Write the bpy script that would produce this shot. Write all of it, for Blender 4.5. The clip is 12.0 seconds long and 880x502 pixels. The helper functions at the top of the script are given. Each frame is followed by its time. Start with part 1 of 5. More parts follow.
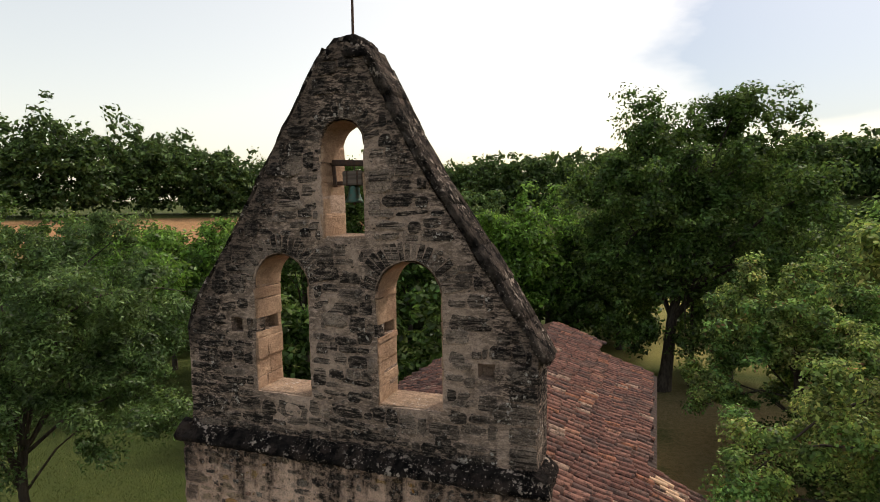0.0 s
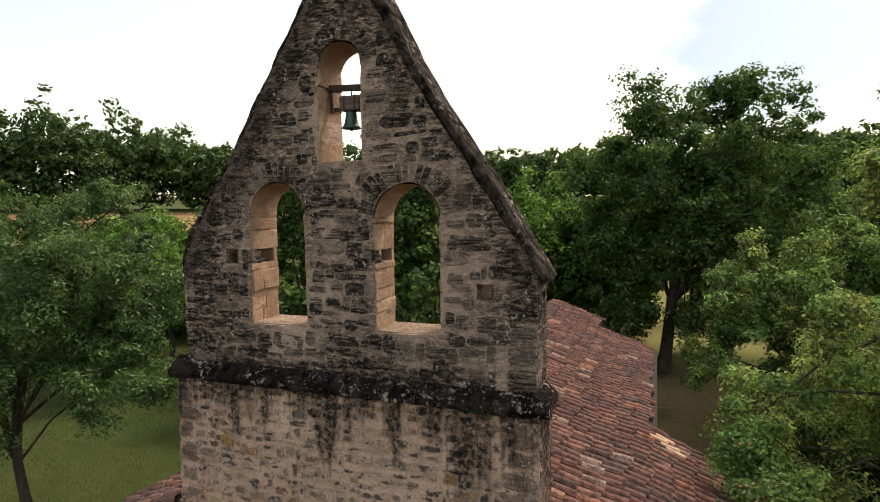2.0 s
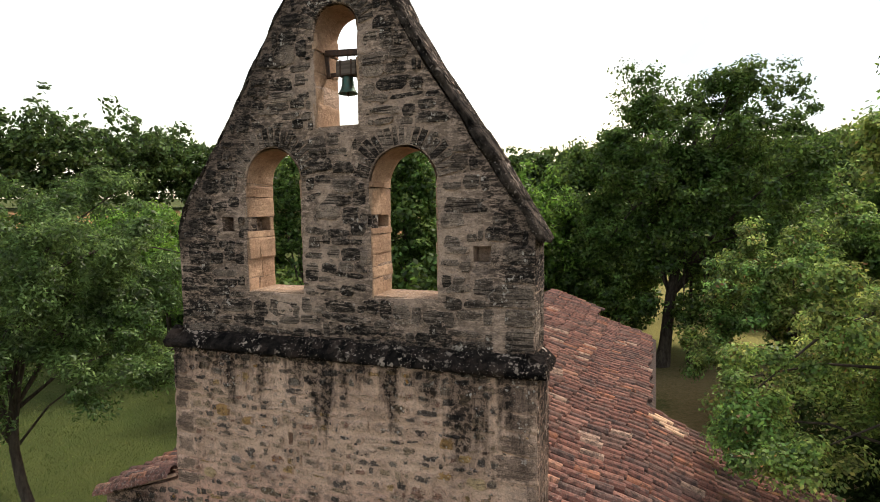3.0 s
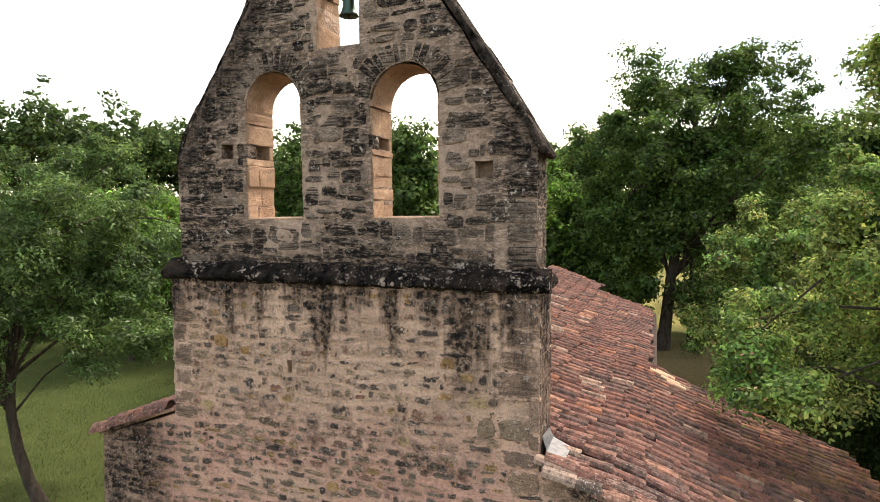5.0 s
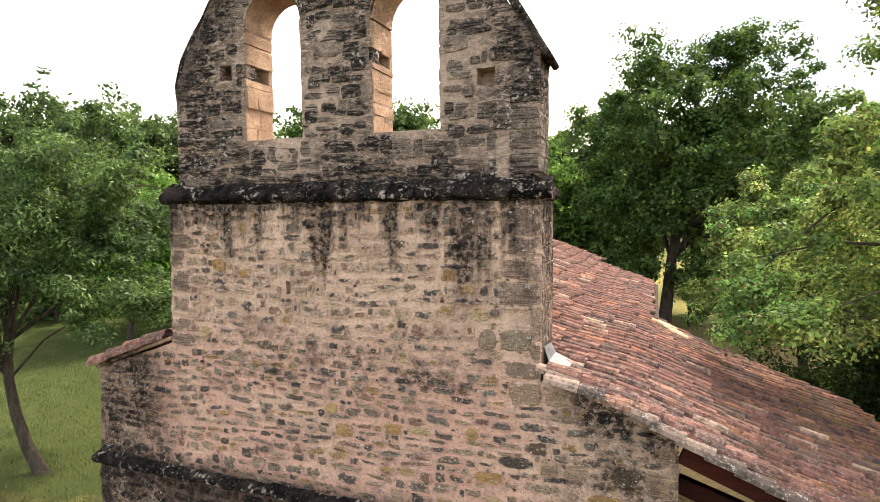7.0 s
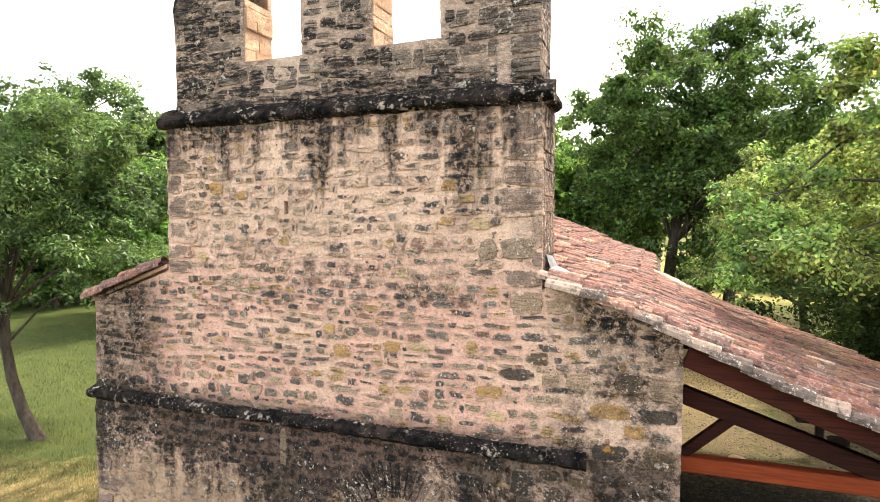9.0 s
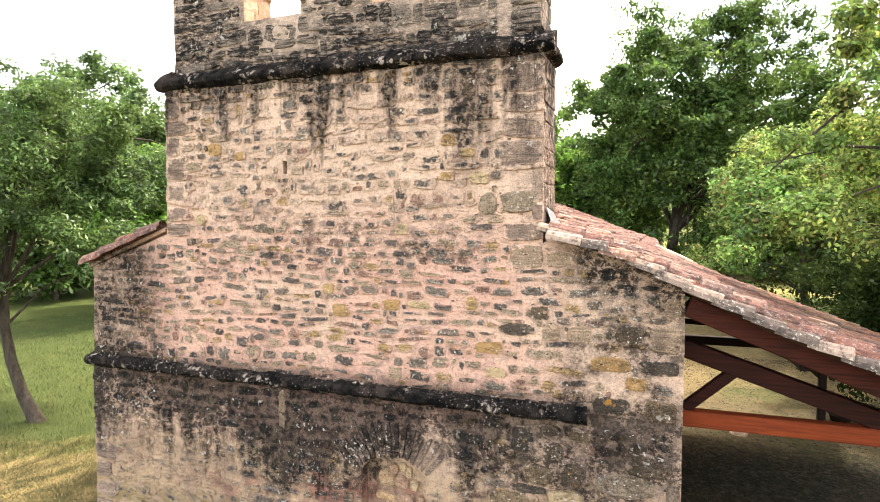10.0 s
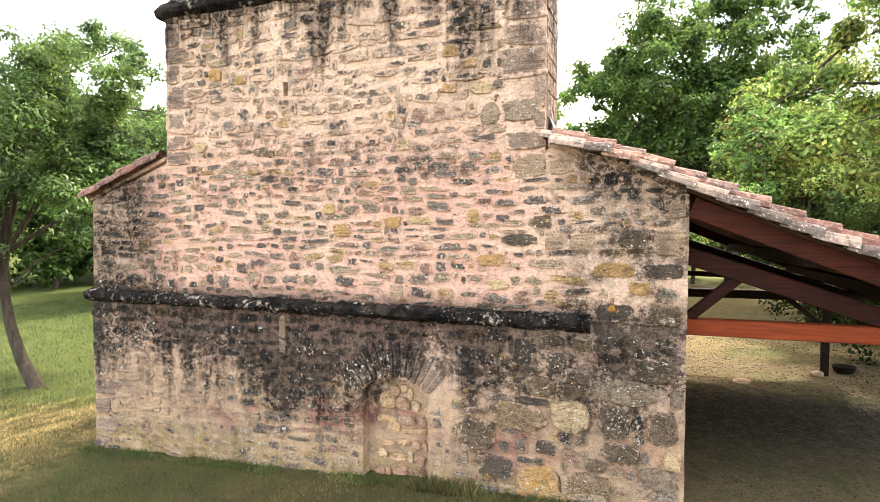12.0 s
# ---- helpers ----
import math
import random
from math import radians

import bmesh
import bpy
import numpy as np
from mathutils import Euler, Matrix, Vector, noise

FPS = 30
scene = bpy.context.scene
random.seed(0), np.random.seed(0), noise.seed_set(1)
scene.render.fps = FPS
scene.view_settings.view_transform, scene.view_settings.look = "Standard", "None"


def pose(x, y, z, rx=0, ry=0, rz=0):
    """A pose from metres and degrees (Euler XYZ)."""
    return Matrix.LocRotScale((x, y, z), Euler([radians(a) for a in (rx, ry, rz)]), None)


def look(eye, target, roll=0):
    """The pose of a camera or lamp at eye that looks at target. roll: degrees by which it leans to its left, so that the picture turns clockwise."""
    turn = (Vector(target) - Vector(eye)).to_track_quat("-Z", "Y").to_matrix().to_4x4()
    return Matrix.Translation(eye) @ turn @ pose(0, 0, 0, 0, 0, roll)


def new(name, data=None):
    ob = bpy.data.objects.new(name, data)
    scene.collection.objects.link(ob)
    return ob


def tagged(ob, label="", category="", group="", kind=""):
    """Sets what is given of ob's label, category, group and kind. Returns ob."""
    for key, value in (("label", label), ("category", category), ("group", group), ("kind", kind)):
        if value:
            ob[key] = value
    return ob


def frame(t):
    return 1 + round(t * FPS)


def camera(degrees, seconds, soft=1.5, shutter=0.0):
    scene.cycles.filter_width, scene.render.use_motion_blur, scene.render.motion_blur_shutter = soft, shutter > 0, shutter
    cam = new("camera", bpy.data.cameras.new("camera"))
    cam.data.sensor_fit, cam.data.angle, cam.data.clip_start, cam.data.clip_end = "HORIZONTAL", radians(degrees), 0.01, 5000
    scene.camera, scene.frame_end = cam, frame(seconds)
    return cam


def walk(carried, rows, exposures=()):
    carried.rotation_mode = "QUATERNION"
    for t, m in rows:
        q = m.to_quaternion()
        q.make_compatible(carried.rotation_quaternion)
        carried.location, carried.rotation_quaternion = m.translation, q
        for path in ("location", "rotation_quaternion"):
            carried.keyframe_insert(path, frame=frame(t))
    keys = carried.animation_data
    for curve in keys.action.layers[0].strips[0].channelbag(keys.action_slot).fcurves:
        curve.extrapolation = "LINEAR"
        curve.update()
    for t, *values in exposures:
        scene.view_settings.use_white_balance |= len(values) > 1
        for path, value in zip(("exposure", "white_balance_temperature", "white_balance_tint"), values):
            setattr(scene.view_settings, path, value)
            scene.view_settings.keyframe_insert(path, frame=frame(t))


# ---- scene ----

from mathutils.geometry import delaunay_2d_cdt

cam = camera(75.0, 12.0, soft=0.5)
PATH = [
    (0, (4.375, -7.418, 10.871), (3.667, -5.553, 10.727), -0.7),
    (0.5, (4.352, -7.469, 10.568), (3.647, -5.602, 10.428), -0.8),
    (1, (4.33, -7.467, 10.281), (3.625, -5.601, 10.141), -0.7),
    (1.5, (4.319, -7.426, 10.022), (3.614, -5.559, 9.879), -0.6),
    (2, (4.356, -7.367, 9.727), (3.651, -5.501, 9.588), -0.6),
    (2.5, (4.391, -7.344, 9.448), (3.687, -5.477, 9.312), -0.6),
    (4.5, (4.347, -7.363, 8.341), (3.644, -5.495, 8.211), -0.5),
    (5, (4.342, -7.345, 8.017), (3.641, -5.477, 7.888), -0.4),
    (5.5, (4.331, -7.343, 7.728), (3.63, -5.475, 7.599), -0.4),
    (6, (4.321, -7.33, 7.408), (3.62, -5.462, 7.279), -0.3),
    (6.5, (4.319, -7.324, 7.107), (3.618, -5.455, 6.98), -0.3),
    (7, (4.318, -7.324, 6.786), (3.616, -5.455, 6.659), -0.3),
    (9, (4.303, -7.275, 5.509), (3.599, -5.406, 5.398), -0.1),
    (9.5, (4.308, -7.252, 5.184), (3.601, -5.384, 5.081), 0),
    (10, (4.304, -7.244, 4.904), (3.598, -5.376, 4.794), -0.1),
    (10.5, (4.304, -7.237, 4.629), (3.598, -5.369, 4.517), -0.1),
    (11, (4.296, -7.24, 4.309), (3.59, -5.372, 4.201), -0.1),
    (11.5, (4.285, -7.251, 4.025), (3.58, -5.383, 3.919), -0.1),
    (12, (4.285, -7.255, 3.718), (3.578, -5.387, 3.615), -0.1),
]

EXPOSURES = [(0, -0.88), (2.5, -0.47), (5, 0.16), (7, 0.62), (9, 1.22), (12, 1.59)]
walk(cam, [(t, look(eye, target, roll)) for t, eye, target, roll in PATH], EXPOSURES)

# ---- world and sun ----
SUN_AZ, SUN_EL = radians(27), radians(52)      # from north (+y) towards east (+x)
SUN_TO = Vector((math.sin(SUN_AZ) * math.cos(SUN_EL), math.cos(SUN_AZ) * math.cos(SUN_EL), math.sin(SUN_EL)))
world = bpy.data.worlds.new("world")
scene.world = world
world.use_nodes = True
wt = world.node_tree
wt.nodes.clear()
w_out = wt.nodes.new("ShaderNodeOutputWorld")
w_bg = wt.nodes.new("ShaderNodeBackground")
w_sky = wt.nodes.new("ShaderNodeTexSky")
w_sky.sky_type = "NISHITA"
w_sky.sun_disc = False
w_sky.sun_elevation, w_sky.sun_rotation = SUN_EL, SUN_AZ
w_sky.air_density, w_sky.dust_density = 1.0, 2.5
w_co = wt.nodes.new("ShaderNodeTexCoord")
w_map = wt.nodes.new("ShaderNodeMapping")
w_map.inputs["Scale"].default_value = (1.0, 1.0, 2.6)
w_map.inputs["Location"].default_value = (0.35, 0.1, 0.0)
w_noise = wt.nodes.new("ShaderNodeTexNoise")
w_noise.inputs["Scale"].default_value = 2.3
w_noise.inputs["Detail"].default_value = 7
w_noise.inputs["Roughness"].default_value = 0.55
w_ramp = wt.nodes.new("ShaderNodeMapRange")
w_ramp.inputs[1].default_value, w_ramp.inputs[2].default_value = 0.32, 0.62
w_dot = wt.nodes.new("ShaderNodeVectorMath")
w_dot.operation = "DOT_PRODUCT"
w_dot.inputs[1].default_value = (0.181, 0.955, 0.234)
w_thin = wt.nodes.new("ShaderNodeMapRange")
w_thin.inputs[1].default_value, w_thin.inputs[2].default_value, w_thin.inputs[3].default_value, w_thin.inputs[4].default_value = 0.93, 0.995, 0.62, -0.2
w_sum = wt.nodes.new("ShaderNodeMath")
w_glow = wt.nodes.new("ShaderNodeMix")
w_glow.data_type, w_glow.blend_type = "RGBA", "MULTIPLY"
w_glow.inputs[0].default_value = 1.0
w_glow.inputs[7].default_value = (3.1, 2.5, 1.85, 1)
w_haze = wt.nodes.new("ShaderNodeMix")
w_haze.data_type, w_haze.blend_type = "RGBA", "ADD"
w_haze.inputs[0].default_value = 1.0
w_haze.inputs[7].default_value = (4.4, 4.25, 4.05, 1)
w_mix = wt.nodes.new("ShaderNodeMix")
w_mix.data_type = "RGBA"
wt.links.new(w_co.outputs["Generated"], w_map.inputs["Vector"])
wt.links.new(w_co.outputs["Generated"], w_dot.inputs[0])
wt.links.new(w_map.outputs["Vector"], w_noise.inputs["Vector"])
wt.links.new(w_dot.outputs["Value"], w_thin.inputs[0])
wt.links.new(w_noise.outputs["Fac"], w_sum.inputs[0])
wt.links.new(w_thin.outputs[0], w_sum.inputs[1])
wt.links.new(w_sum.outputs[0], w_ramp.inputs[0])
wt.links.new(w_ramp.outputs[0], w_mix.inputs[0])
wt.links.new(w_sky.outputs["Color"], w_glow.inputs[6])
wt.links.new(w_glow.outputs[2], w_haze.inputs[6])
wt.links.new(w_haze.outputs[2], w_mix.inputs[7])
w_pale = wt.nodes.new("ShaderNodeMix")
w_pale.data_type, w_pale.blend_type = "RGBA", "MULTIPLY"
w_pale.inputs[0].default_value = 1.0
w_pale.inputs[7].default_value = (1.75, 1.7, 1.6, 1)
wt.links.new(w_sky.outputs["Color"], w_pale.inputs[6])
wt.links.new(w_pale.outputs[2], w_mix.inputs[6])
wt.links.new(w_mix.outputs[2], w_bg.inputs["Color"])
w_bg.inputs["Strength"].default_value = 0.13
wt.links.new(w_bg.outputs["Background"], w_out.inputs["Surface"])
sun = new("sun", bpy.data.lights.new("sun", "SUN"))
sun.data.energy, sun.data.angle, sun.data.color = 4.2, radians(8.0), (1.0, 0.93, 0.82)
sun.matrix_world = look(SUN_TO * 100, (0, 0, 0))


# ---- materials ----
class Mat:
    """A small builder of node materials."""

    def __init__(self, name, rough=0.9, spec=0.1):
        self.m = bpy.data.materials.new(name)
        self.m.use_nodes = True
        self.nt = self.m.node_tree
        self.b = self.nt.nodes["Principled BSDF"]
        self.b.inputs["Roughness"].default_value = rough
        self.b.inputs["Specular IOR Level"].default_value = spec
        self.pos = self.nt.nodes.new("ShaderNodeNewGeometry").outputs["Position"]
        self.sep = None

    def node(self, kind):
        return self.nt.nodes.new(kind)

    def link(self, a, b):
        self.nt.links.new(a, b)

    def put(self, sock, v):
        if isinstance(v, (int, float)):
            sock.default_value = v
        elif isinstance(v, tuple):
            sock.default_value = (*v, 1) if len(v) == 3 and sock.type == "RGBA" else v
        else:
            self.link(v, sock)

    def axis(self, k):
        if self.sep is None:
            self.sep = self.node("ShaderNodeSeparateXYZ")
            self.link(self.pos, self.sep.inputs[0])
        return self.sep.outputs[k]

    def noise(self, scale, detail=4, stretch=None, rough=0.6, off=(0, 0, 0)):
        n = self.node("ShaderNodeTexNoise")
        n.inputs["Scale"].default_value, n.inputs["Detail"].default_value, n.inputs["Roughness"].default_value = scale, detail, rough
        mp = self.node("ShaderNodeMapping")
        mp.inputs["Scale"].default_value = stretch or (1, 1, 1)
        mp.inputs["Location"].default_value = off
        self.link(self.pos, mp.inputs[0])
        self.link(mp.outputs[0], n.inputs["Vector"])
        return n.outputs["Fac"]

    def voronoi(self, scale, stretch=None):
        n = self.node("ShaderNodeTexVoronoi")
        n.inputs["Scale"].default_value = scale
        mp = self.node("ShaderNodeMapping")
        mp.inputs["Scale"].default_value = stretch or (1, 1, 1)
        self.link(self.pos, mp.inputs[0])
        self.link(mp.outputs[0], n.inputs["Vector"])
        return n.outputs["Distance"]

    def ran(self, v, a, b, lo=0.0, hi=1.0):
        n = self.node("ShaderNodeMapRange")
        for k, q in enumerate((v, a, b, lo, hi)):
            self.put(n.inputs[k], q)
        return n.outputs[0]

    def math(self, op, a, b=0.0, clamp=False):
        n = self.node("ShaderNodeMath")
        n.operation, n.use_clamp = op, clamp
        self.put(n.inputs[0], a)
        self.put(n.inputs[1], b)
        return n.outputs[0]

    def mul(self, *vs):
        out = vs[0]
        for v in vs[1:]:
            out = self.math("MULTIPLY", out, v)
        return out

    def mix(self, f, a, b, blend="MIX"):
        n = self.node("ShaderNodeMix")
        n.data_type, n.blend_type = "RGBA", blend
        self.put(n.inputs[0], f)
        self.put(n.inputs[6], a)
        self.put(n.inputs[7], b)
        return n.outputs[2]

    def ramp(self, v, stops, kind="LINEAR"):
        n = self.node("ShaderNodeValToRGB")
        n.color_ramp.interpolation = kind
        while len(n.color_ramp.elements) < len(stops):
            n.color_ramp.elements.new(0.5)
        for e, (p, c) in zip(n.color_ramp.elements, stops):
            e.position, e.color = p, (*c, 1)
        self.link(v, n.inputs[0])
        return n.outputs[0]

    def rnd(self):
        o = self.node("ShaderNodeObjectInfo").outputs["Random"]
        g = self.node("ShaderNodeNewGeometry").outputs["Random Per Island"]
        return self.math("FRACT", self.math("ADD", o, g))

    def bump(self, h, strength=0.5, dist=0.02):
        n = self.node("ShaderNodeBump")
        n.inputs["Strength"].default_value, n.inputs["Distance"].default_value = strength, dist
        self.link(h, n.inputs["Height"])
        self.link(n.outputs[0], self.b.inputs["Normal"])

    def base(self, c):
        self.put(self.b.inputs["Base Color"], c)
        return self.m


def crust(m, col, gable_amount=1.0, amount=1.0, lichen=True):
    """Black weathering crust with run-off streaks, and pale lichen spots on it."""
    x, z = m.axis(0), m.axis(2)
    piece = m.ran(m.math("FRACT", m.mul(m.rnd(), 5.17)), 0, 1, -0.12, 0.12) if lichen else 0.0
    big = m.noise(1.1, 6, None, 0.65)
    streak = m.math("SUBTRACT", m.noise(2.3, 5, (1, 1, 0.12), 0.6, (1.7, 0, 0)), 0.5)
    gable = m.mul(m.ran(z, 7.1, 7.5), m.ran(m.math("ADD", big, piece), 0.4, 0.53, 0.12, 1.0), m.ran(x, 1.3, 2.2, 1.0, 0.68), gable_amount)
    rim = m.math("ADD", m.mul(m.ran(x, 2.0, 2.6), m.ran(z, 7.9, 8.5)), m.mul(m.ran(x, -2.3, -2.9), m.ran(z, 7.3, 7.6)))
    top = m.math("ADD", m.ran(z, 11.3, 12.9, 0, 0.5), m.mul(rim, m.ran(big, 0.36, 0.52), 0.8))
    run_up = m.math("ADD", z, m.mul(streak, 7.5))
    under = m.mul(m.ran(run_up, 6.25, 7.0), m.ran(z, 7.3, 7.5, 1, 0), m.ran(z, 5.0, 5.7))
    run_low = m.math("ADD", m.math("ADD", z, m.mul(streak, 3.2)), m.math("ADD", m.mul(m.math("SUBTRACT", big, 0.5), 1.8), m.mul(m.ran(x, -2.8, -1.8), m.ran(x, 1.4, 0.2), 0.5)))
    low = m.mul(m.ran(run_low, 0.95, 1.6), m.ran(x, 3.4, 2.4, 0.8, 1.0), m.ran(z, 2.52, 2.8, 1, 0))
    wing = m.mul(m.ran(x, -3.0, -3.9), m.ran(z, 2.3, 2.7), m.ran(z, 4.7, 4.4), m.ran(big, 0.36, 0.52, 0.6, 1.0))
    edge = m.mul(m.ran(x, -2.6, -3.1), m.ran(z, 4.8, 6.8, 0.0, 0.7), m.ran(big, 0.4, 0.55))
    soot = m.mul(m.ran(z, 3.9, 4.4), m.ran(z, 5.2, 4.8), m.ran(x, -2.9, -2.0), m.ran(x, 2.6, 1.6), m.ran(m.noise(1.7, 4, None, 0.6, (6, 0, 1)), 0.5, 0.6, 0.0, 0.75))
    verge = m.math("SUBTRACT", m.math("SUBTRACT", 5.86, m.mul(x, 0.39)), z)
    east = m.mul(m.ran(x, 2.9, 3.5), m.ran(z, 1.0, 1.8), m.math("MAXIMUM", m.ran(big, 0.47, 0.57, 0.0, 0.85), m.mul(m.ran(m.math("ADD", verge, m.mul(streak, 2.0)), 0.75, 0.15), m.ran(z, 3.4, 3.8))))
    flank = m.mul(m.ran(x, 2.9, 2.97), m.ran(m.axis(1), 0.03, 0.12), m.ran(z, 4.6, 5.0), m.ran(big, 0.4, 0.56, 0.35, 0.85))
    rake_e = m.math("SUBTRACT", m.math("SUBTRACT", 8.21, m.mul(z, 0.595)), x)
    rake_w = m.math("ADD", m.math("SUBTRACT", 8.7, m.mul(z, 0.645)), x)
    rake = m.math("MINIMUM", rake_e, rake_w)
    rake = m.mul(m.ran(m.math("ADD", rake, m.mul(m.math("SUBTRACT", big, 0.5), 1.6)), 0.45, 0.08), m.ran(z, 8.3, 8.8))
    tot = m.math("ADD", m.math("ADD", m.math("ADD", gable, m.math("ADD", under, soot)), m.math("ADD", low, wing)), m.math("ADD", m.math("ADD", top, east), m.math("ADD", m.math("ADD", edge, flank), rake)), True)
    grain = m.mix(m.ran(z, 6.9, 7.3), m.noise(9, 7, (1, 1, 1.15), 0.8, (2, 0, 5)), m.noise(8, 7, (0.8, 1, 2.3), 0.85))
    fine = m.ran(grain, 0.42, 0.52, 0.05, 1.0)
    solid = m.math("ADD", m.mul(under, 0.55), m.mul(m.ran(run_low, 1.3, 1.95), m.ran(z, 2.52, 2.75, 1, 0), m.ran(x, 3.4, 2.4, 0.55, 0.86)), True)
    solid = m.math("ADD", solid, m.math("ADD", m.math("ADD", m.mul(wing, 0.62), m.mul(edge, 0.6)), m.math("ADD", m.mul(rake, 0.72), m.mul(east, 0.4))), True)
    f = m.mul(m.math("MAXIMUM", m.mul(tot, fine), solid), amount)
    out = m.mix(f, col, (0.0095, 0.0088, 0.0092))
    if lichen:
        spot = m.mul(m.ran(m.noise(15, 3), 0.6, 0.64), m.ran(m.noise(1.9, 2, None, 0.5, (3, 1, 7)), 0.5, 0.6), m.ran(tot, 0.1, 0.5))
        out = m.mix(m.mul(spot, 0.85), out, (0.55, 0.5, 0.45))
        dots = m.mul(m.ran(m.noise(34, 2, None, 0.5, (8, 2, 5)), 0.66, 0.7), m.ran(m.noise(2.4, 3, None, 0.5, (5, 5, 1)), 0.44, 0.56), m.ran(z, 5.6, 4.4, 0.35, 1.0))
        out = m.mix(dots, out, (0.66, 0.61, 0.55))
    return out


def mortar_colour(m):
    """Pinkish lime mortar, mossy low down, greyer on the gable, gritty and dirty in patches."""
    x, z = m.axis(0), m.axis(2)
    n = m.noise(1.3, 6)
    col = m.mix(m.ran(n, 0.4, 0.6), (0.75, 0.535, 0.41), (0.63, 0.44, 0.335))
    pink = m.mul(m.ran(m.noise(0.8, 5, None, 0.65, (5, 0, 2)), 0.34, 0.5), m.ran(z, 5.4, 4.2), m.ran(m.math("ADD", x, m.ran(z, 1.8, 2.6, 2.0, 0.0)), 3.6, 2.4), m.ran(x, -4.6, -3.4), m.ran(z, 1.6, 2.4, 0.3, 1.0))
    col = m.mix(m.mul(pink, 0.62), col, (0.72, 0.4, 0.325))
    col = m.mix(m.mul(m.ran(m.math("ADD", z, n), 2.3, 1.7), 0.8), col, m.mix(m.ran(n, 0.4, 0.6), (0.47, 0.325, 0.205), (0.34, 0.23, 0.15)))
    red = m.mul(m.ran(m.math("ADD", z, n), 1.0, 1.25), m.ran(m.math("ADD", z, n), 1.75, 1.5), m.ran(m.noise(1.1, 5, None, 0.65, (8, 0, 3)), 0.45, 0.56), m.ran(x, -3.2, -2.2))
    col = m.mix(m.mul(red, 0.8), col, (0.34, 0.135, 0.105))
    moss = m.mul(m.ran(m.math("ADD", z, m.noise(2.5, 4)), 1.05, 0.6), m.ran(m.noise(4.5, 5, None, 0.7, (2, 0, 2)), 0.4, 0.56), 0.75)
    col = m.mix(moss, col, (0.25, 0.19, 0.06))
    col = m.mix(m.ran(z, 7.0, 7.4, 0, 0.75), col, (0.5, 0.385, 0.31))
    g = m.noise(17, 6, None, 0.75)
    col = m.mix(m.ran(g, 0.46, 0.62, 0.0, 0.42), col, (0.22, 0.165, 0.14))
    grit = m.noise(52, 3, None, 0.7)
    col = m.mix(m.ran(grit, 0.57, 0.66, 0.0, 0.7), col, (0.12, 0.09, 0.08))
    col = m.mix(m.ran(grit, 0.4, 0.3, 0.0, 0.35), col, (0.75, 0.6, 0.5))
    dirt = m.mul(m.ran(m.noise(3.1, 6, (1, 1, 1.5), 0.7, (4, 4, 4)), 0.54, 0.64), 0.5)
    col = m.mix(dirt, col, (0.13, 0.11, 0.105))
    return col, g


def lapped(m, col, lo=0.64, hi=0.84):
    """Mortar that laps raggedly over the rim of a piece."""
    at = m.node("ShaderNodeAttribute")
    at.attribute_name = "lap"
    wob = m.mul(m.math("SUBTRACT", m.noise(8.5, 5, None, 0.7, (3, 0, 6)), 0.5), 1.9)
    x, z = m.axis(0), m.axis(2)
    coat = m.mul(m.ran(m.math("ADD", z, m.noise(1.5, 4, None, 0.6, (1, 1, 6))), 2.2, 1.85), m.ran(x, -4.5, -4.1), m.ran(x, -1.6, -2.4), 0.42)
    coat = m.math("ADD", coat, m.mul(m.ran(z, 4.5, 5.0), m.ran(z, 7.0, 6.6), m.ran(m.noise(0.9, 4, None, 0.6, (3, 1, 1)), 0.4, 0.6), 0.36))
    wob = m.math("ADD", wob, coat)
    cover = m.mul(m.ran(m.math("ADD", at.outputs["Fac"], wob), lo, hi), m.ran(at.outputs["Fac"], 0.02, 0.1))
    return m.mix(cover, col, mortar_colour(m)[0])


def strata(m, col, dark, amount):
    """Thin dark bedding lines that the weather has opened in a sandstone."""
    r = m.math("FRACT", m.mul(m.rnd(), 3.71))
    lines = m.noise(3.2, 5, (0.55, 1, 13), 0.72, (1, 7, 2))
    some = m.ran(m.math("ADD", r, m.mul(m.noise(2.1, 3, None, 0.5, (7, 7, 0)), 0.8)), 0.45, 0.85)
    return m.mix(m.mul(m.ran(lines, 0.5, 0.57), some, amount), col, dark), lines


RUBBLE = [(0.0, (0.28, 0.21, 0.165)), (0.14, (0.45, 0.33, 0.23)), (0.3, (0.13, 0.105, 0.093)), (0.44, (0.5, 0.36, 0.25)),
          (0.6, (0.19, 0.15, 0.13)), (0.72, (0.56, 0.36, 0.17)), (0.82, (0.38, 0.22, 0.165)), (0.91, (0.33, 0.27, 0.225))]


